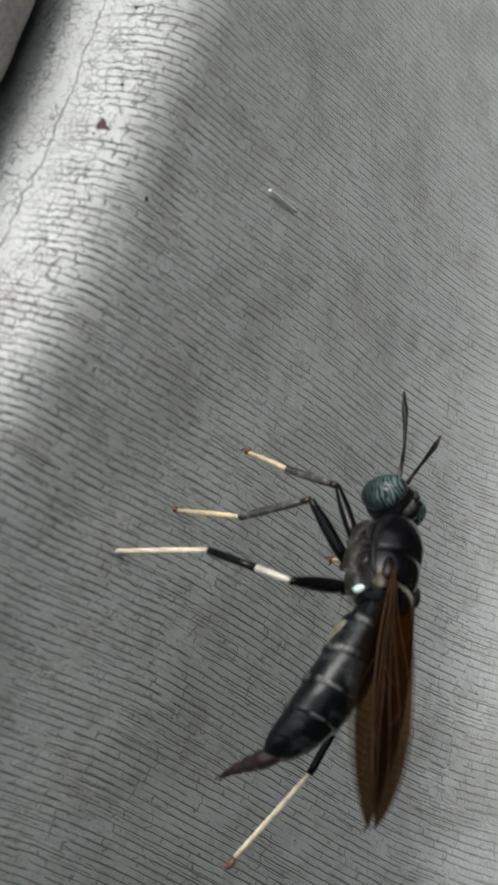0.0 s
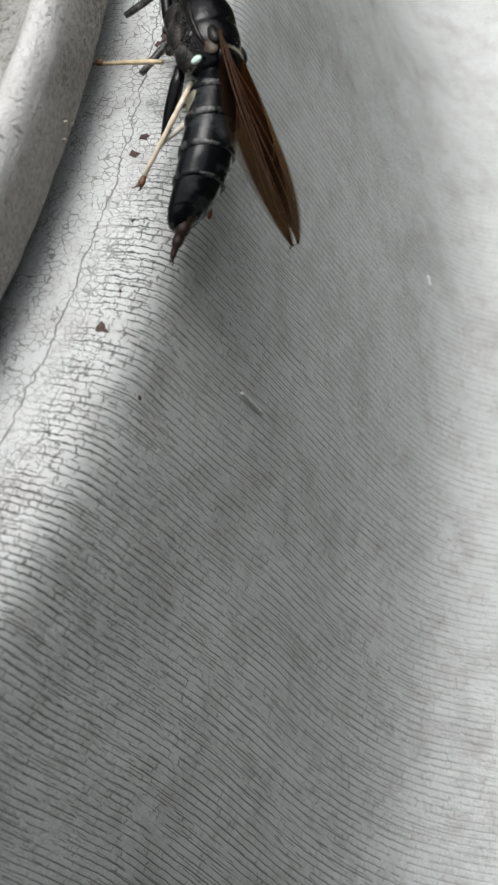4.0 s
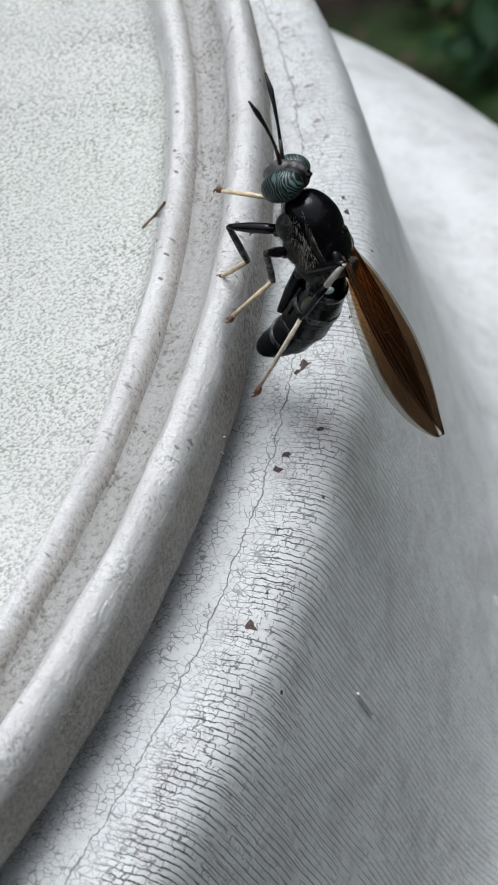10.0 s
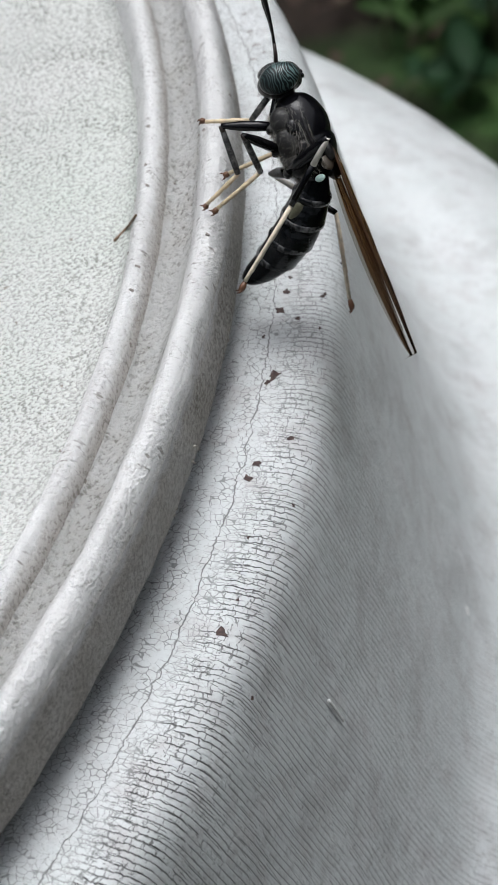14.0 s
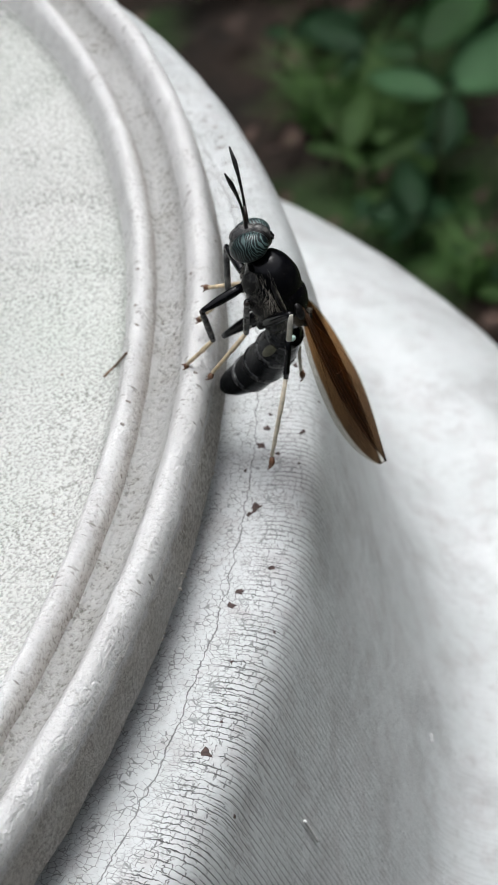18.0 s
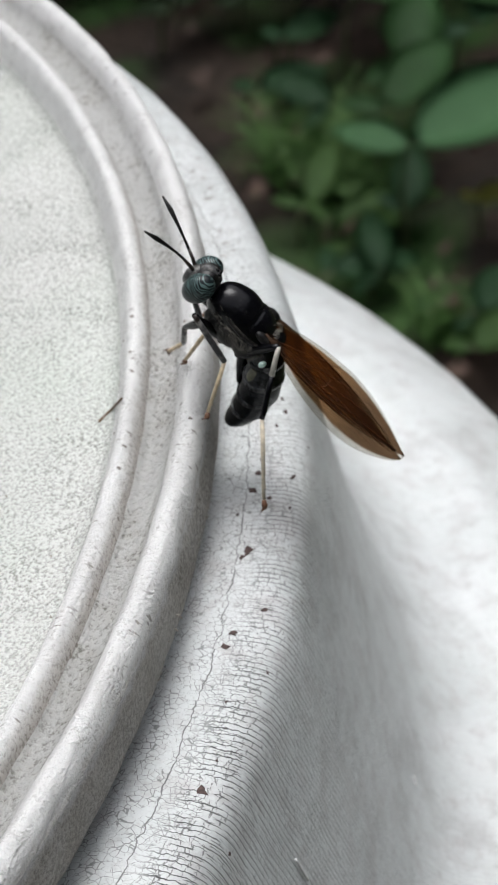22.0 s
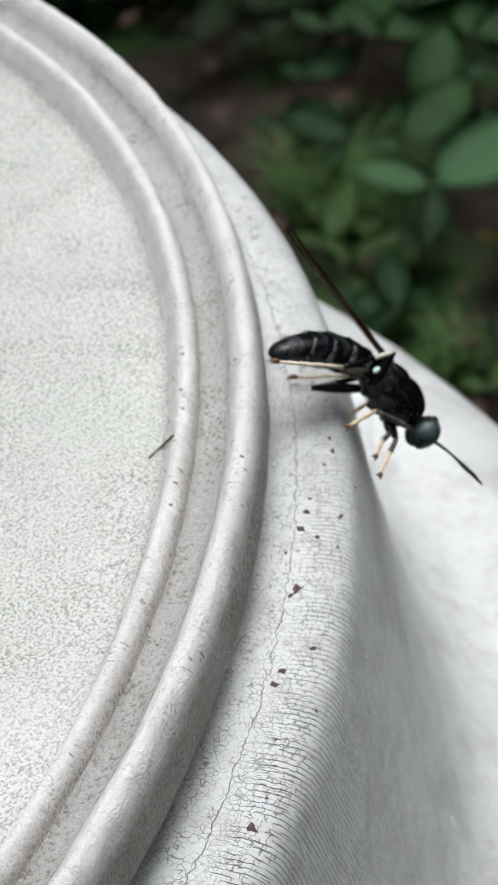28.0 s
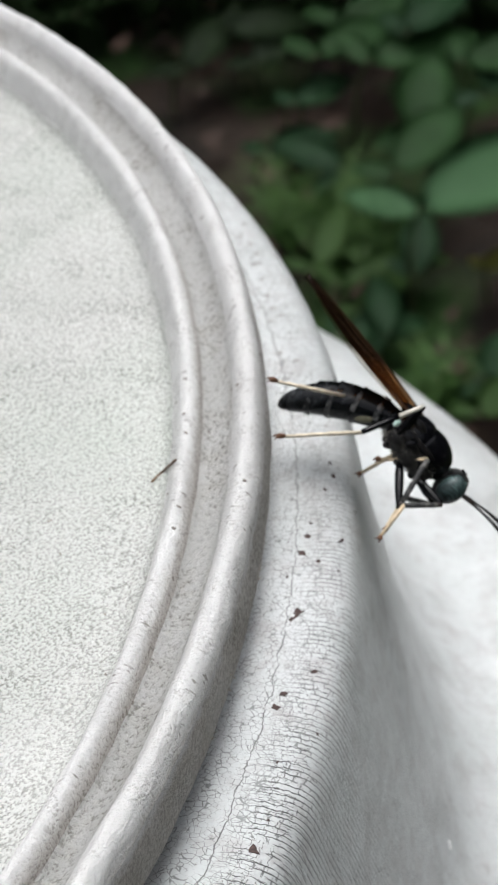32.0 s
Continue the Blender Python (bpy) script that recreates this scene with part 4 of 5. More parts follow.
# legs: femur, tibia, tarsus; each built along +x from its upper joint
HIPS = {"fore": (1.4, 0.66, -1.36), "mid": (0.1, 0.74, -1.58), "hind": (-1.3, 0.74, -1.44)}
LENGTHS = {"fore": (2.9, 3.0, 3.1), "mid": (3.4, 3.8, 3.9), "hind": (3.7, 4.7, 5.9)}
legs = {}
for kind in ("fore", "mid", "hind"):
    a, b, c = LENGTHS[kind]
    for side in (1, -1):
        thick = 0.36 if kind == "hind" else 0.31
        fem = part("femur", rod([(0, 0, 0), (0.25 * a, 0, 0), (0.6 * a, 0, 0), (0.9 * a, 0, 0), (a, 0, 0)], [thick * 0.8, thick, thick * 0.95, thick * 0.62, thick * 0.5]), MAT["chitin"], fly)
        if kind == "hind":
            tib = part("tibia", rod([(0.4 * b, 0, 0), (0.6 * b, 0, 0), (0.9 * b, 0, 0), (b, 0, 0)], [0.18, 0.19, 0.2, 0.17]), MAT["chitin"], fly)
            part("pale_band", rod([(0, 0, 0), (0.08 * b, 0, 0), (0.41 * b, 0, 0)], [0.14, 0.16, 0.18]), MAT["white"], tib, "ivory band at the knee")
        else:
            tib = part("tibia", rod([(0.12 * b, 0, 0), (0.3 * b, 0, 0), (0.8 * b, 0, 0), (b, 0, 0)], [0.17, 0.19, 0.2, 0.17]), MAT["silver"], fly, "grey-haired tibia")
            part("pale_knee", rod([(0, 0, 0), (0.13 * b, 0, 0)], [0.16, 0.165]), MAT["ovipositor"], tib)
        pts, rad = [], []
        x = 0.0
        for i, share in enumerate((0.42, 0.2, 0.15, 0.12)):
            pts += [(x * c, 0, -0.02 * i), ((x + share * 0.93) * c, 0, -0.02 * i)]
            rad += [0.13 - 0.006 * i, 0.155 - 0.01 * i]
            x += share
        tar = part("tarsus", rod(pts, rad, 8), MAT["cream" if kind == "hind" else "tan"], fly, "cream tarsus" if kind == "hind" else "tan tarsus")
        part("claw", join(rod([(x * c, 0, -0.04), (0.95 * c, 0, 0.0), (0.99 * c, 0, -0.02)], [0.13, 0.2, 0.14], 8), rod([(0.94 * c, 0.03, 0.02), (c, 0.16, -0.05), (c * 1.02, 0.2, -0.2)], [0.07, 0.06, 0.02], 6),
                          rod([(0.94 * c, -0.03, 0.02), (c, -0.16, -0.05), (c * 1.02, -0.2, -0.2)], [0.07, 0.06, 0.02], 6)), MAT["claw"], tar, "red-brown claws")
        legs[kind, side] = (fem, tib, tar)


# ---- small things on the lid and the barrel ----
def chip_bm(size, seed, long=1.0):
    """A flat flake with a broken outline, lying across z. In millimetres."""
    rng = random.Random(seed)
    bm = bmesh.new()
    n = 8
    low, top = [], []
    for k in range(n):
        a = 2 * math.pi * k / n
        r = size * 0.5 * rng.choice((0.45, 0.7, 0.95, 1.3))
        x, y = r * math.cos(a) * long, r * math.sin(a)
        low.append(bm.verts.new((x * MM, y * MM, -0.03 * MM)))
        top.append(bm.verts.new((x * 0.9 * MM, y * 0.9 * MM, rng.uniform(0.03, 0.07) * MM)))
    bm.faces.new(top)
    bm.faces.new(low[::-1])
    for k in range(n):
        j = (k + 1) % n
        bm.faces.new((low[k], low[j], top[j], top[k]))
    return bm


def on_surface(place, normal, turn=0.0):
    q = Vector(normal).to_track_quat("Z", "Y").to_matrix().to_4x4()
    return Matrix.Translation(place) @ q @ pose(0, 0, 0, 0, 0, turn)


def thread(name, points, normal, radius, material, label, category):
    """A fine fibre along the points, lying on a surface."""
    up = Vector(normal) * radius * MM * 1.5
    ob = mesh_object(name, tube([Vector(p) + up for p in catmull(points, 4)], [radius * MM] * (4 * (len(points) - 1) + 1), 6), material)
    return tagged(ob, label, category)


MAT["grit"] = plain("dark_brown_grit", (0.07, 0.045, 0.04), 0.8, 0.5, 4000.0, 0.0001)
MAT["burr"] = plain("off_white_burr", (0.50, 0.46, 0.40), 0.6)
MAT["fibre"] = plain("white_fibre", (0.8, 0.8, 0.78), 0.5)
MAT["thread"] = plain("brown_thread", (0.16, 0.10, 0.06), 0.6, 0.4)
GRIT = [
    ((0.05416, -0.07724, -0.00845), (0.087, -0.120, 0.989), 0.45, 100),
    ((0.05312, -0.07772, -0.00842), (0.073, -0.095, 0.993), 0.5, 101),
    ((0.04492, -0.08444, -0.00874), (0.126, -0.270, 0.955), 0.65, 102),
    ((0.05962, -0.07295, -0.00840), (0.078, -0.100, 0.992), 0.7, 103),
    ((0.04697, -0.08352, -0.00876), (0.168, -0.346, 0.923), 0.3, 104),
    ((0.04398, -0.08718, -0.01127), (0.432, -0.875, 0.217), 0.25, 105),
    ((0.05696, -0.07712, -0.00878), (0.232, -0.313, 0.921), 0.3, 106),
    ((0.05977, -0.07288, -0.00841), (0.075, -0.099, 0.992), 0.55, 107),
    ((0.05904, -0.07304, -0.00837), (0.063, -0.082, 0.995), 0.4, 108),
    ((0.05422, -0.07731, -0.00846), (0.103, -0.141, 0.985), 0.4, 109),
    ((0.06663, -0.06971, -0.00910), (0.416, -0.439, 0.797), 0.35, 110),
    ((0.06514, -0.06818, -0.00845), (0.077, -0.084, 0.993), 0.4, 111),
    ((0.06372, -0.06909, -0.00841), (0.076, -0.061, 0.995), 0.5, 112),
    ((0.06400, -0.07038, -0.00856), (0.120, -0.108, 0.987), 0.35, 113),
    ((0.06684, -0.06967, -0.00918), (0.462, -0.485, 0.742), 0.4, 114),
    ((0.07085, -0.06483, -0.00883), (0.339, -0.330, 0.881), 0.4, 115),
    ((0.07157, -0.06379, -0.00875), (0.282, -0.268, 0.921), 0.3, 116),
    ((0.07022, -0.06743, -0.01032), (0.663, -0.628, 0.407), 0.25, 117),
    ((0.05024, -0.08089, -0.00855), (0.104, -0.168, 0.980), 0.25, 118),
    ((0.06930, -0.06557, -0.00864), (0.170, -0.157, 0.973), 0.25, 119),
    ((0.06617, -0.06740, -0.00847), (0.092, -0.108, 0.990), 0.25, 120),
    ((0.06150, -0.07005, -0.00832), (0.043, -0.036, 0.998), 0.22, 121),
    ((0.06444, -0.07171, -0.00901), (0.371, -0.405, 0.836), 0.22, 122),
    ((0.05382, -0.08049, -0.00943), (0.437, -0.630, 0.642), 0.25, 123),
]
for place, normal, size, seed in GRIT:
    ob = mesh_object("dirt_flake", chip_bm(size, seed, 1.3), MAT["grit"], False)
    ob.matrix_world = on_surface(place, normal, seed * 47)
    tagged(ob, "dark brown dirt flake stuck on the crazed shoulder", "dirt", "dirt flakes on the shoulder")
MAT["film"] = plain("grey_peeling_film", (0.30, 0.28, 0.27), 0.7, 0.3)
SCALES = [
    ((0.08658, -0.03973, -0.00859), (0.180, -0.089, 0.980), 0.45, 200),
    ((0.08593, -0.04108, -0.00860), (0.170, -0.091, 0.981), 0.4, 201),
    ((0.08476, -0.04207, -0.00850), (0.146, -0.078, 0.986), 0.5, 202),
    ((0.08231, -0.04607, -0.00843), (0.114, -0.065, 0.991), 0.45, 203),
    ((0.08146, -0.04759, -0.00844), (0.138, -0.082, 0.987), 0.5, 204),
    ((0.08015, -0.04873, -0.00837), (0.082, -0.044, 0.996), 0.4, 205),
    ((0.08126, -0.04873, -0.00851), (0.147, -0.088, 0.985), 0.35, 206),
    ((0.08658, -0.03828, -0.00847), (0.164, -0.075, 0.984), 0.35, 207),
    ((0.08836, -0.03701, -0.00872), (0.283, -0.123, 0.951), 0.35, 208),
    ((0.08364, -0.04403, -0.00848), (0.143, -0.070, 0.987), 0.3, 209),
    ((0.07768, -0.05222, -0.00833), (0.069, -0.044, 0.997), 0.45, 210),
    ((0.07804, -0.05376, -0.00847), (0.136, -0.093, 0.986), 0.5, 211),
    ((0.07584, -0.05476, -0.00835), (0.040, -0.043, 0.998), 0.45, 212),
    ((0.07580, -0.05697, -0.00851), (0.112, -0.095, 0.989), 0.5, 213),
    ((0.07496, -0.05865, -0.00857), (0.142, -0.105, 0.984), 0.45, 214),
    ((0.07425, -0.06069, -0.00876), (0.295, -0.229, 0.928), 0.4, 215),
]
for place, normal, size, seed in SCALES:
    ob = mesh_object("dirt_flake", chip_bm(size * 0.75, seed, 1.9), MAT["film"], False)
    ob.matrix_world = on_surface(place, normal, 20 + seed * 3)
    tagged(ob, "grey flake of peeling film on the barrel shoulder", "dirt", "dirt flakes on the shoulder")
BURRS = [
    ((0.05023, -0.07725, -0.00476), (0.536, -0.843, -0.053), 0.7, 300),
    ((0.05082, -0.07690, -0.00434), (0.535, -0.845, -0.017), 0.6, 301),
    ((0.04708, -0.07919, -0.00511), (0.536, -0.828, -0.167), 0.5, 302),
    ((0.04588, -0.07994, -0.00467), (0.477, -0.878, -0.039), 0.4, 303),
    ((0.05857, -0.07111, -0.00472), (0.626, -0.780, 0.012), 0.5, 304),
    ((0.05593, -0.07325, -0.00408), (0.583, -0.812, -0.018), 0.4, 305),
    ((0.05123, -0.07656, -0.00502), (0.537, -0.824, -0.180), 0.45, 306),
    ((0.04908, -0.07801, -0.00442), (0.535, -0.839, -0.102), 0.4, 307),
    ((0.05798, -0.07157, -0.00509), (0.622, -0.781, -0.060), 0.5, 308),
    ((0.04765, -0.07881, -0.00519), (0.520, -0.835, -0.182), 0.4, 309),
]
for place, normal, size, seed in BURRS:
    ob = mesh_object("burr", rod([(0, 0, -0.1), (0.08, 0.04, 0.12 * size), (0.2, -0.04, 0.3 * size)], [0.15 * size, 0.11 * size, 0.03], 6), MAT["burr"])
    ob.matrix_world = on_surface(place, normal, seed * 61)
    tagged(ob, "frayed off-white plastic burr on the lid's lip", "burr", "burrs on the lip")
# pits of the lid, each drawn as a thin darker flake on its surface
PITS = [
    ((0.06557, -0.05711, -0.00076), (-0.126, 0.096, 0.987), 0.4, 400),
    ((0.06436, -0.05727, -0.00196), (-0.698, 0.607, 0.380), 0.35, 401),
    ((0.06302, -0.05979, -0.00079), (-0.285, 0.274, 0.919), 0.3, 402),
    ((0.06176, -0.06137, -0.00074), (0.085, -0.072, 0.994), 0.4, 403),
    ((0.06159, -0.05985, -0.00254), (-0.625, 0.694, 0.357), 0.35, 404),
    ((0.05779, -0.06386, -0.00201), (-0.653, 0.623, 0.430), 0.3, 405),
    ((0.05669, -0.06644, -0.00089), (0.420, -0.484, 0.768), 0.35, 406),
    ((0.05513, -0.06768, -0.00082), (0.396, -0.500, 0.770), 0.35, 407),
    ((0.05257, -0.07037, -0.00163), (0.551, -0.760, 0.344), 0.3, 408),
    ((0.06724, -0.06053, -0.00065), (-0.543, 0.511, 0.666), 0.4, 409),
    ((0.06736, -0.05967, -0.00153), (-0.622, 0.542, 0.565), 0.35, 410),
    ((0.07093, -0.05453, -0.00214), (-0.404, 0.287, 0.869), 0.3, 411),
    ((0.08330, -0.03062, -0.00247), (-0.200, 0.100, 0.975), 0.5, 412),
    ((0.04433, -0.06261, -0.00390), (-0.006, -0.001, 1.000), 0.35, 413),
    ((0.05229, -0.05784, -0.00387), (-0.024, 0.007, 1.000), 0.4, 414),
    ((0.05075, -0.06086, -0.00386), (-0.005, 0.009, 1.000), 0.4, 415),
    ((0.05756, -0.05779, -0.00387), (-0.021, 0.024, 0.999), 0.35, 416),
    ((0.04376, -0.07625, -0.00204), (0.442, -0.885, 0.142), 0.4, 417),
    ((0.07091, -0.05879, -0.00112), (0.730, -0.635, 0.253), 0.3, 418),
    ((0.04906, -0.06746, -0.00380), (-0.043, 0.043, 0.998), 0.3, 419),
    ((0.06400, -0.06086, -0.00250), (0.328, -0.271, 0.905), 0.3, 420),
    ((0.06060, -0.06852, -0.00020), (0.150, -0.138, 0.979), 0.35, 421),
    ((0.04451, -0.07586, -0.00218), (0.508, -0.835, 0.212), 0.3, 422),
    ((0.04561, -0.07174, -0.00350), (-0.150, 0.279, 0.949), 0.3, 423),
    ((0.04334, -0.07644, -0.00191), (0.474, -0.867, 0.151), 0.3, 424),
]
MAT["pit"] = plain("grey_brown_pit", (0.30, 0.27, 0.24), 0.8, 0.4, 4000.0)
for place, normal, size, seed in PITS:
    ob = mesh_object("dirt_flake", chip_bm(size * 0.6, seed, 1.5), MAT["pit"], False)
    ob.matrix_world = on_surface(place, normal, 30 + seed * 7 % 50)
    tagged(ob, "small grey-brown flake standing in for a pit in the lid", "dirt", "dirt flakes on the lid")
thread("fibre", [(0.04954, -0.08521, -0.01924), (0.04979, -0.08522, -0.02029), (0.05010, -0.08525, -0.02184)], (0.512, -0.851, 0.117), 0.10, MAT["fibre"], "short white fibre stuck on the barrel wall", "fibre")
thread("fibre", [(0.06978, -0.07367, -0.03997), (0.06947, -0.07409, -0.04042)], (0.653, -0.729, 0.207), 0.09, MAT["fibre"], "tiny white fibre stuck on the barrel wall", "fibre")
thread("thread", [(0.05967, -0.06275, -0.00106), (0.06003, -0.06055, -0.00343), (0.05893, -0.06054, -0.00366)], (0.0, 0.0, 1.0), 0.08, MAT["thread"], "short brown plant thread lying against the rib", "thread")


# ---- what moves: the fly ----
def along(origin, target, hint):
    """A pose at origin with +x towards target."""
    x = (target - origin).normalized()
    y = hint.cross(x)
    if y.length < 1e-6:
        y = Vector((0, 1, 0)).cross(x)
    y.normalize()
    z = x.cross(y)
    m = Matrix((x, y, z)).transposed().to_4x4()
    m.translation = origin
    return m


def leg_poses(kind, side, foot):
    """Poses of femur, tibia and tarsus, in the fly's space, for a foot at that place in the fly's space."""
    a, b, c = (v * MM for v in LENGTHS[kind])
    hip = Vector((HIPS[kind][0], HIPS[kind][1] * side, HIPS[kind][2])) * MM
    way = hip - foot
    ankle = foot + (way.normalized() + Vector((0, 0.15 * side, 0.25))).normalized() * c
    reach = ankle - hip
    d = reach.length
    if d > (a + b) * 0.985:
        reach *= (a + b) * 0.985 / d
        d = reach.length
    if d < abs(a - b) + 0.0004:
        reach = reach.normalized() * (abs(a - b) + 0.0004)
        d = reach.length
    ankle = hip + reach
    pole = Vector({"fore": (1.0, 0.45 * side, 0.3), "mid": (0.6, 0.75 * side, 0.3), "hind": (-0.7, 0.75 * side, 0.3)}[kind])
    u = reach.normalized()
    pole = (pole - u * pole.dot(u)).normalized()
    x = (a * a - b * b + d * d) / (2 * d)
    h = math.sqrt(max(0.0, a * a - x * x))
    knee = hip + u * x + pole * h
    return along(hip, knee, pole), along(knee, ankle, pole), along(ankle, foot, Vector((0, 0, 1)))


# seconds, place, turn, and the turn of the abdomen at its joint
FLY = [
    (0, 0.03979, -0.10210, -0.02382, 76.9, 12.4, 44.4, -2.9, -20.1, 5.6),
    (1, 0.04811, -0.09849, -0.01735, 79.9, -9.4, 53.4, -0.0, -11.3, 4.6),
    (2, 0.05227, -0.09548, -0.00928, 86.3, -28.4, 69.8, 1.5, -3.1, -0.6),
    (5, 0.06039, -0.07389, -0.00119, 62.2, -1.3, 56.4, -1.2, -28.5, 2.4),
    (6, 0.05831, -0.07597, 0.00526, 48.2, -40.3, 88.7, -17.9, -42.5, 23.2),
    (7, 0.05806, -0.07561, 0.00576, 35.1, -38.7, 104.3, -19.9, -49.5, 23.7),
    (8, 0.06029, -0.07562, 0.00357, 50.1, -58.0, 85.6, -19.5, -37.2, 26.9),
    (9, 0.06052, -0.07626, 0.00419, 64.6, -54.2, 77.8, -22.5, -35.2, 32.5),
    (10, 0.05985, -0.07691, 0.00367, 37.3, -65.5, 92.1, -15.7, -40.6, 20.6),
    (11, 0.05957, -0.07543, 0.00397, 42.1, -57.1, 107.2, -27.9, -36.1, 39.3),
    (11.5, 0.06330, -0.07142, 0.00222, -22.3, -16.6, 102.9, 14.9, -9.2, -34.4),
    (12, 0.06618, -0.07387, 0.00172, 41.9, -15.7, 87.2, -2.3, -32.1, 4.8),
    (13, 0.06970, -0.06897, 0.00074, 54.2, 1.7, 56.1, 0.6, -51.5, 3.4),
    (14, 0.06698, -0.07088, 0.00344, 79.2, -48.1, 70.5, -24.0, -30.2, 38.2),
    (15, 0.06482, -0.07224, 0.00509, 47.7, -62.8, 95.9, -22.7, -33.6, 33.4),
    (18, 0.06531, -0.07177, 0.00455, 30.8, -70.5, 105.6, -19.2, -35.8, 27.4),
    (19, 0.06591, -0.07086, 0.00429, 26.7, -66.0, 101.3, -15.6, -41.7, 19.3),
    (20, 0.06515, -0.07143, 0.00445, 23.5, -69.4, 115.0, -20.6, -34.7, 29.8),
    (21, 0.06552, -0.07065, 0.00427, 21.3, -66.9, 113.1, -16.8, -35.4, 23.9),
    (22, 0.06530, -0.06944, 0.00489, 1.1, -53.2, 120.1, -10.2, -45.2, 9.7),
    (23, 0.06665, -0.06802, 0.00515, 27.0, -53.5, 107.4, -25.9, -39.3, 32.8),
    (24, 0.06760, -0.06580, 0.00593, 30.4, -46.1, 100.7, -29.2, -38.5, 38.0),
    (26.5, 0.06879, -0.06342, 0.00339, 9.3, -20.4, 175.9, 1.0, -53.9, -1.4),
    (27, 0.06975, -0.06882, 0.00346, -35.0, -11.3, -123.3, -3.8, -21.9, 7.4),
    (27.5, 0.07533, -0.06709, -0.00464, -35.6, 55.8, -73.3, 8.1, -21.7, -12.4),
    (28, 0.07737, -0.06429, -0.00819, -52.1, 55.0, -76.0, -11.4, -18.9, 21.3),
    (28.5, 0.07569, -0.06800, -0.00646, -0.4, 70.1, -56.5, -12.2, -30.1, 18.6),
    (29, 0.07702, -0.06532, -0.00768, -32.2, 53.0, -64.2, -9.6, -9.9, 21.5),
    (30, 0.07617, -0.06586, -0.00746, -45.3, 48.5, -79.1, -13.8, -7.2, 29.6),
    (31, 0.07633, -0.06537, -0.00764, -41.4, 51.7, -86.4, -9.9, -13.5, 19.6),
    (32, 0.07434, -0.06985, -0.00569, -43.8, 51.8, -78.2, 12.1, -27.5, -21.2),
]

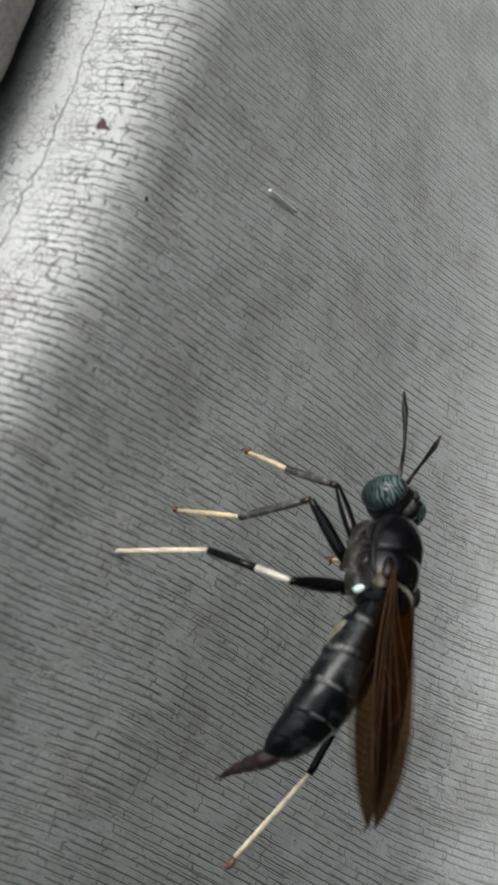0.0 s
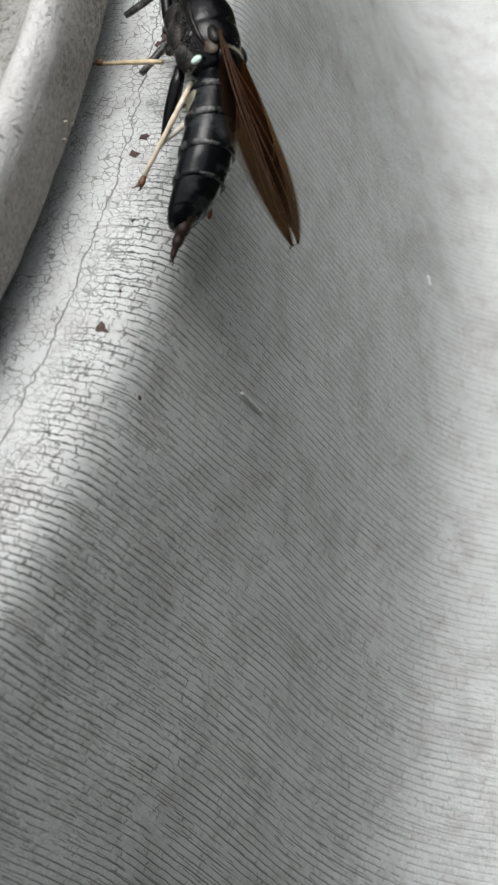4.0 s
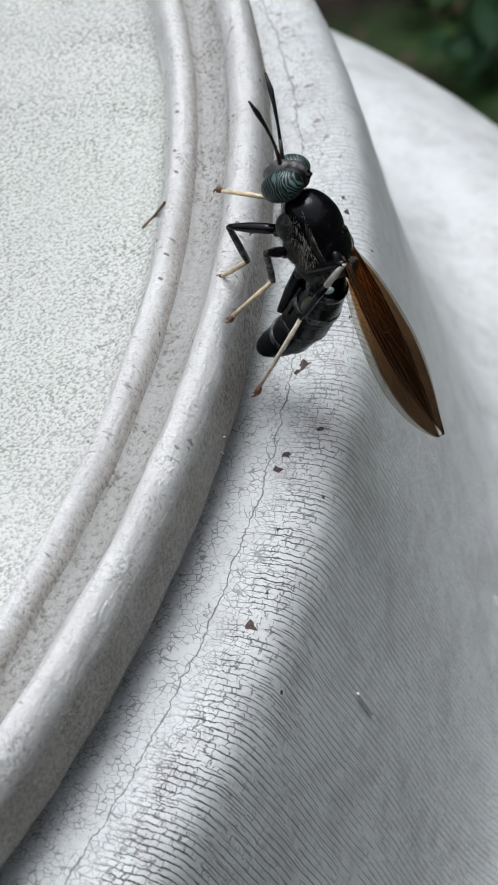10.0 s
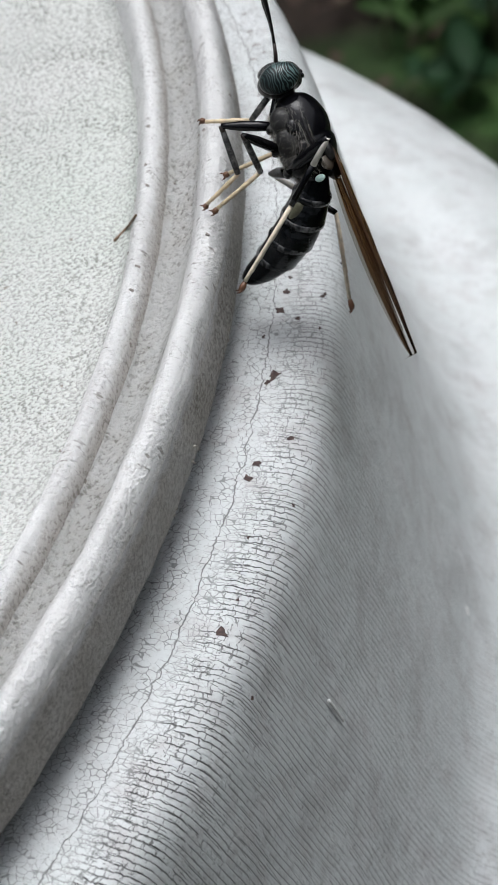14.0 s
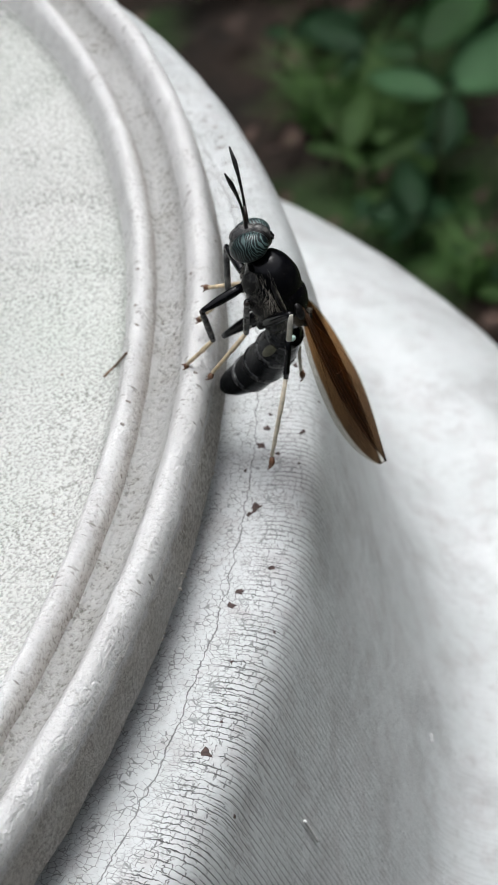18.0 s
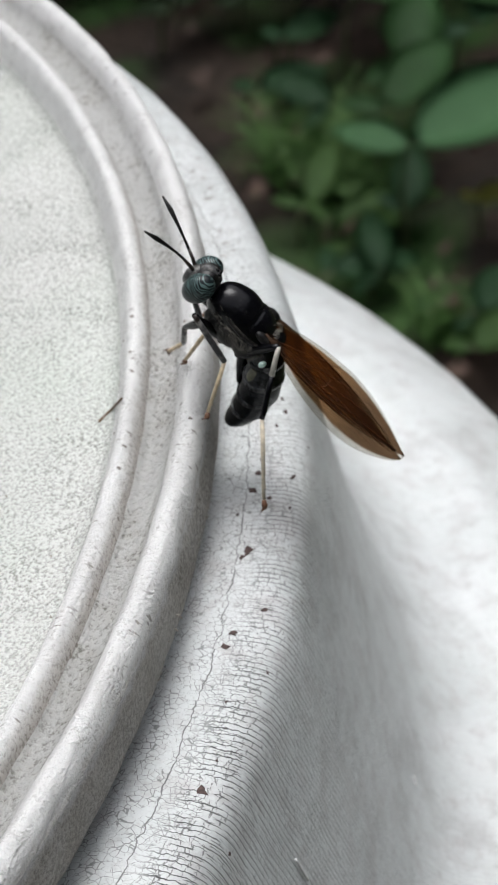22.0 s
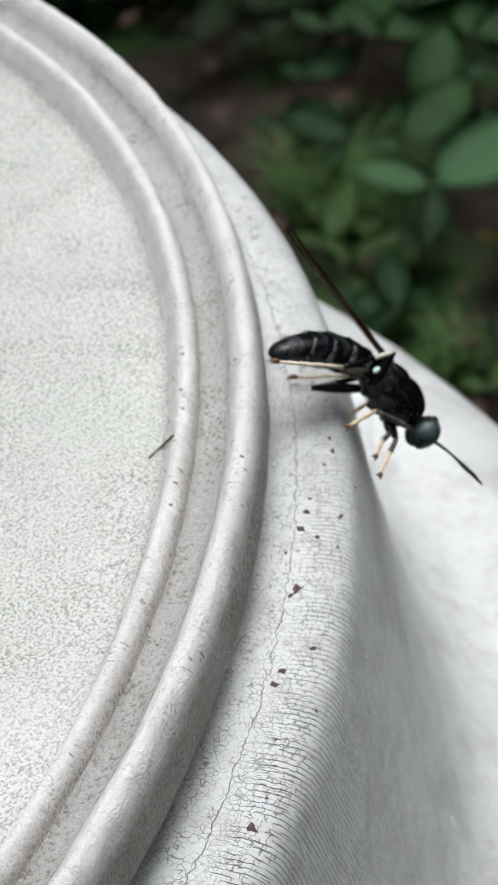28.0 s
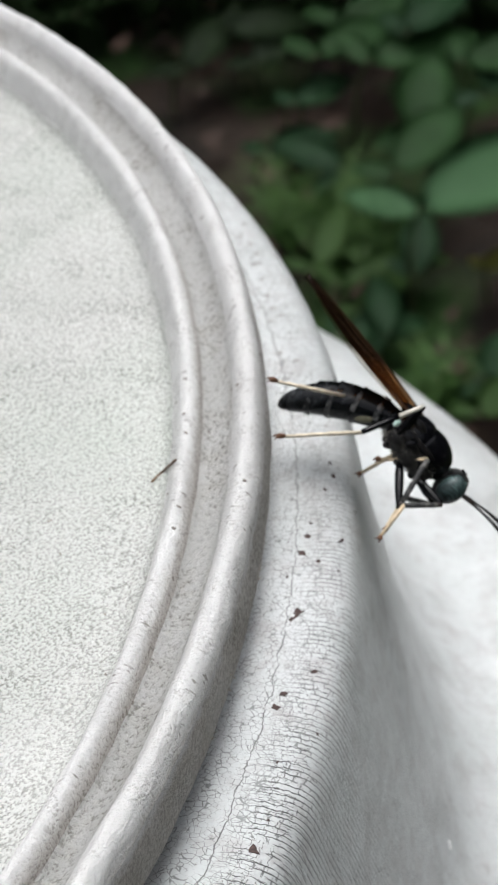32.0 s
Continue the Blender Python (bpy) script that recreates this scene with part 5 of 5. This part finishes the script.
# where each foot stands, by time
FEET = {
    ('fore', 1): [(0, 0.0397, -0.0917, -0.0242), (1, 0.0472, -0.0886, -0.0170), (2, 0.0502, -0.0850, -0.0102), (6, 0.0547, -0.0710, -0.0023), (7, 0.0533, -0.0686, -0.0007), (8, 0.0563, -0.0700, -0.0022), (9, 0.0591, -0.0672, 0.0015), (10, 0.0570, -0.0710, -0.0004), (11, 0.0571, -0.0710, -0.0004), (12, 0.0624, -0.0669, 0.0008), (13, 0.0657, -0.0645, 0.0015), (14, 0.0617, -0.0671, 0.0003), (15, 0.0607, -0.0672, -0.0007), (18, 0.0606, -0.0675, -0.0003), (19, 0.0606, -0.0678, -0.0002), (20, 0.0608, -0.0671, -0.0008), (21, 0.0611, -0.0667, -0.0010), (22, 0.0646, -0.0618, -0.0008), (23, 0.0670, -0.0599, 0.0008), (24, 0.0630, -0.0604, 0.0005), (26.5, 0.0627, -0.0632, -0.0013), (27, 0.0685, -0.0684, -0.0039), (28, 0.0694, -0.0704, -0.0061), (28.5, 0.0696, -0.0703, -0.0063), (29, 0.0692, -0.0705, -0.0060), (30, 0.0691, -0.0707, -0.0059), (31, 0.0691, -0.0708, -0.0063), (32, 0.0686, -0.0721, -0.0081)],
    ('mid', 1): [(0, 0.0350, -0.0922, -0.0224), (1, 0.0439, -0.0897, -0.0177), (2, 0.0465, -0.0883, -0.0170), (6, 0.0523, -0.0716, -0.0027), (7, 0.0530, -0.0744, -0.0007), (8, 0.0552, -0.0738, -0.0007), (9, 0.0552, -0.0739, -0.0004), (10, 0.0549, -0.0741, -0.0003), (11, 0.0551, -0.0740, -0.0005), (12, 0.0613, -0.0702, -0.0011), (13, 0.0624, -0.0669, 0.0008), (14, 0.0615, -0.0682, 0.0006), (15, 0.0605, -0.0702, 0.0002), (18, 0.0603, -0.0702, 0.0004), (19, 0.0609, -0.0699, 0.0001), (20, 0.0610, -0.0698, 0.0001), (21, 0.0612, -0.0696, -0.0000), (22, 0.0609, -0.0697, 0.0001), (23, 0.0621, -0.0684, 0.0004), (24, 0.0635, -0.0646, -0.0000), (26.5, 0.0675, -0.0686, -0.0038)],
    ('hind', 1): [(0, 0.0309, -0.0924, -0.0199), (1, 0.0375, -0.0919, -0.0233), (2, 0.0423, -0.0922, -0.0188), (6, 0.0522, -0.0767, -0.0030), (7, 0.0533, -0.0762, -0.0038), (8, 0.0527, -0.0764, -0.0034), (9, 0.0533, -0.0762, -0.0037), (10, 0.0542, -0.0759, -0.0044), (11, 0.0553, -0.0796, -0.0065), (12, 0.0596, -0.0750, -0.0049), (13, 0.0606, -0.0699, 0.0004), (14, 0.0598, -0.0715, -0.0025), (15, 0.0593, -0.0746, -0.0048), (18, 0.0605, -0.0743, -0.0047), (19, 0.0608, -0.0741, -0.0049), (20, 0.0607, -0.0743, -0.0049), (21, 0.0608, -0.0740, -0.0051), (22, 0.0607, -0.0741, -0.0049), (23, 0.0631, -0.0734, -0.0052), (24, 0.0613, -0.0703, -0.0023), (26.5, 0.0701, -0.0675, -0.0040), (27, 0.0685, -0.0581, 0.0001), (29, 0.0706, -0.0597, 0.0017), (30, 0.0713, -0.0589, 0.0019), (32, 0.0678, -0.0633, 0.0009)],
    ('fore', -1): [(7, 0.0562, -0.0699, -0.0021), (8, 0.0576, -0.0700, -0.0008), (9, 0.0574, -0.0703, -0.0006), (18, 0.0632, -0.0661, 0.0009), (19, 0.0633, -0.0662, 0.0010), (20, 0.0634, -0.0659, 0.0008), (21, 0.0638, -0.0645, -0.0000), (22, 0.0638, -0.0644, 0.0000), (23, 0.0648, -0.0628, -0.0006), (24, 0.0658, -0.0617, -0.0002), (27, 0.0669, -0.0708, -0.0045), (28, 0.0683, -0.0716, -0.0067), (28.5, 0.0682, -0.0718, -0.0067), (29, 0.0681, -0.0719, -0.0066), (30, 0.0677, -0.0728, -0.0078), (31, 0.0681, -0.0723, -0.0081), (32, 0.0672, -0.0729, -0.0075)],
    ('mid', -1): [(8, 0.0599, -0.0712, -0.0010), (9, 0.0596, -0.0714, -0.0008), (27, 0.0650, -0.0643, 0.0011), (28, 0.0698, -0.0679, -0.0044), (28.5, 0.0698, -0.0681, -0.0044), (29, 0.0698, -0.0682, -0.0043), (30, 0.0691, -0.0695, -0.0048), (31, 0.0691, -0.0685, -0.0044), (32, 0.0720, -0.0681, -0.0063)],
    ('hind', -1): [(0, 0.0248, -0.1046, -0.0283), (1, 0.0382, -0.1011, -0.0276), (2, 0.0451, -0.0990, -0.0214), (6, 0.0591, -0.0764, -0.0054), (9, 0.0621, -0.0750, -0.0053), (13, 0.0629, -0.0757, -0.0066), (14, 0.0654, -0.0741, -0.0069), (15, 0.0664, -0.0719, -0.0052), (18, 0.0670, -0.0705, -0.0042), (19, 0.0673, -0.0704, -0.0044), (27, 0.0672, -0.0618, 0.0015), (28, 0.0681, -0.0633, 0.0001), (28.5, 0.0648, -0.0666, 0.0002), (29, 0.0651, -0.0665, -0.0001), (30, 0.0669, -0.0643, 0.0009), (31, 0.0684, -0.0611, 0.0017), (32, 0.0652, -0.0664, -0.0007)],
}



def body_pose(row):
    return pose(*row[1:7])


def motions():
    walk(fly, [(r[0], body_pose(r)) for r in FLY])
    walk(abdomen, [(r[0], pose(ABD_JOINT[0] * MM, ABD_JOINT[1] * MM, ABD_JOINT[2] * MM, r[7], r[8], r[9])) for r in FLY])
    # the ovipositor is drawn out while the fly searches the wall, and drawn in once it sits at the gap
    way, root = Vector((-0.86, 0, -0.5)) * 1.2 * MM, Vector((-7.2, 0, -2.35)) * MM

    def drawn(share, curl):
        return Matrix.Translation(root + way * share) @ pose(0, 0, 0, 0, curl, 0) @ Matrix.Translation(-root)
    walk(ovipositor, [(t, drawn(share, curl)) for t, share, curl in (
        (0.0, 0.3, -36), (0.5, 0.4, -20), (1.0, 0.45, -8), (1.5, 0.35, -46), (2.0, 0.4, -50), (2.4, 0.4, -45), (4.4, -1.5, 0), (5.0, -2.6, 0), (6.0, -3.0, 0), (32.0, -3.0, 0))])
    for side, ob in wings.items():
        walk(ob, [(t, folded(side, roll)) for t, roll in (
            (0, 0), (1, 0), (2, 0), (5, -2), (6, -12), (7, -9), (8, -17), (9, -10), (10, -10), (11, -18), (11.5, 22), (12, -5), (13, 0), (14, -9), (15, -7), (18, -13), (19, -10),
            (20, -16), (21, -13), (22, -4), (23, -11), (24, -13), (26.5, -8), (27, 6), (27.5, 0), (28, 3), (28.5, -8), (29, 12), (30, 13), (31, 14), (32, 9))])
    for (kind, side), (fem, tib, tar) in legs.items():
        rows = {fem: [], tib: [], tar: []}
        for r in FLY:
            near = min(FEET[kind, side], key=lambda p: abs(p[0] - r[0]))
            foot = body_pose(r).inverted() @ Vector(near[1:4]) if abs(near[0] - r[0]) < 0.6 else None
            if foot is None:
                foot = Vector(({"fore": 3.6, "mid": 0.2, "hind": -4.6}[kind], {"fore": 2.6, "mid": 3.8, "hind": 3.2}[kind] * side, -5.0)) * MM
            for ob, m in zip((fem, tib, tar), leg_poses(kind, side, foot)):
                rows[ob].append((r[0], m))
        for ob, key in rows.items():
            walk(ob, key)


motions()
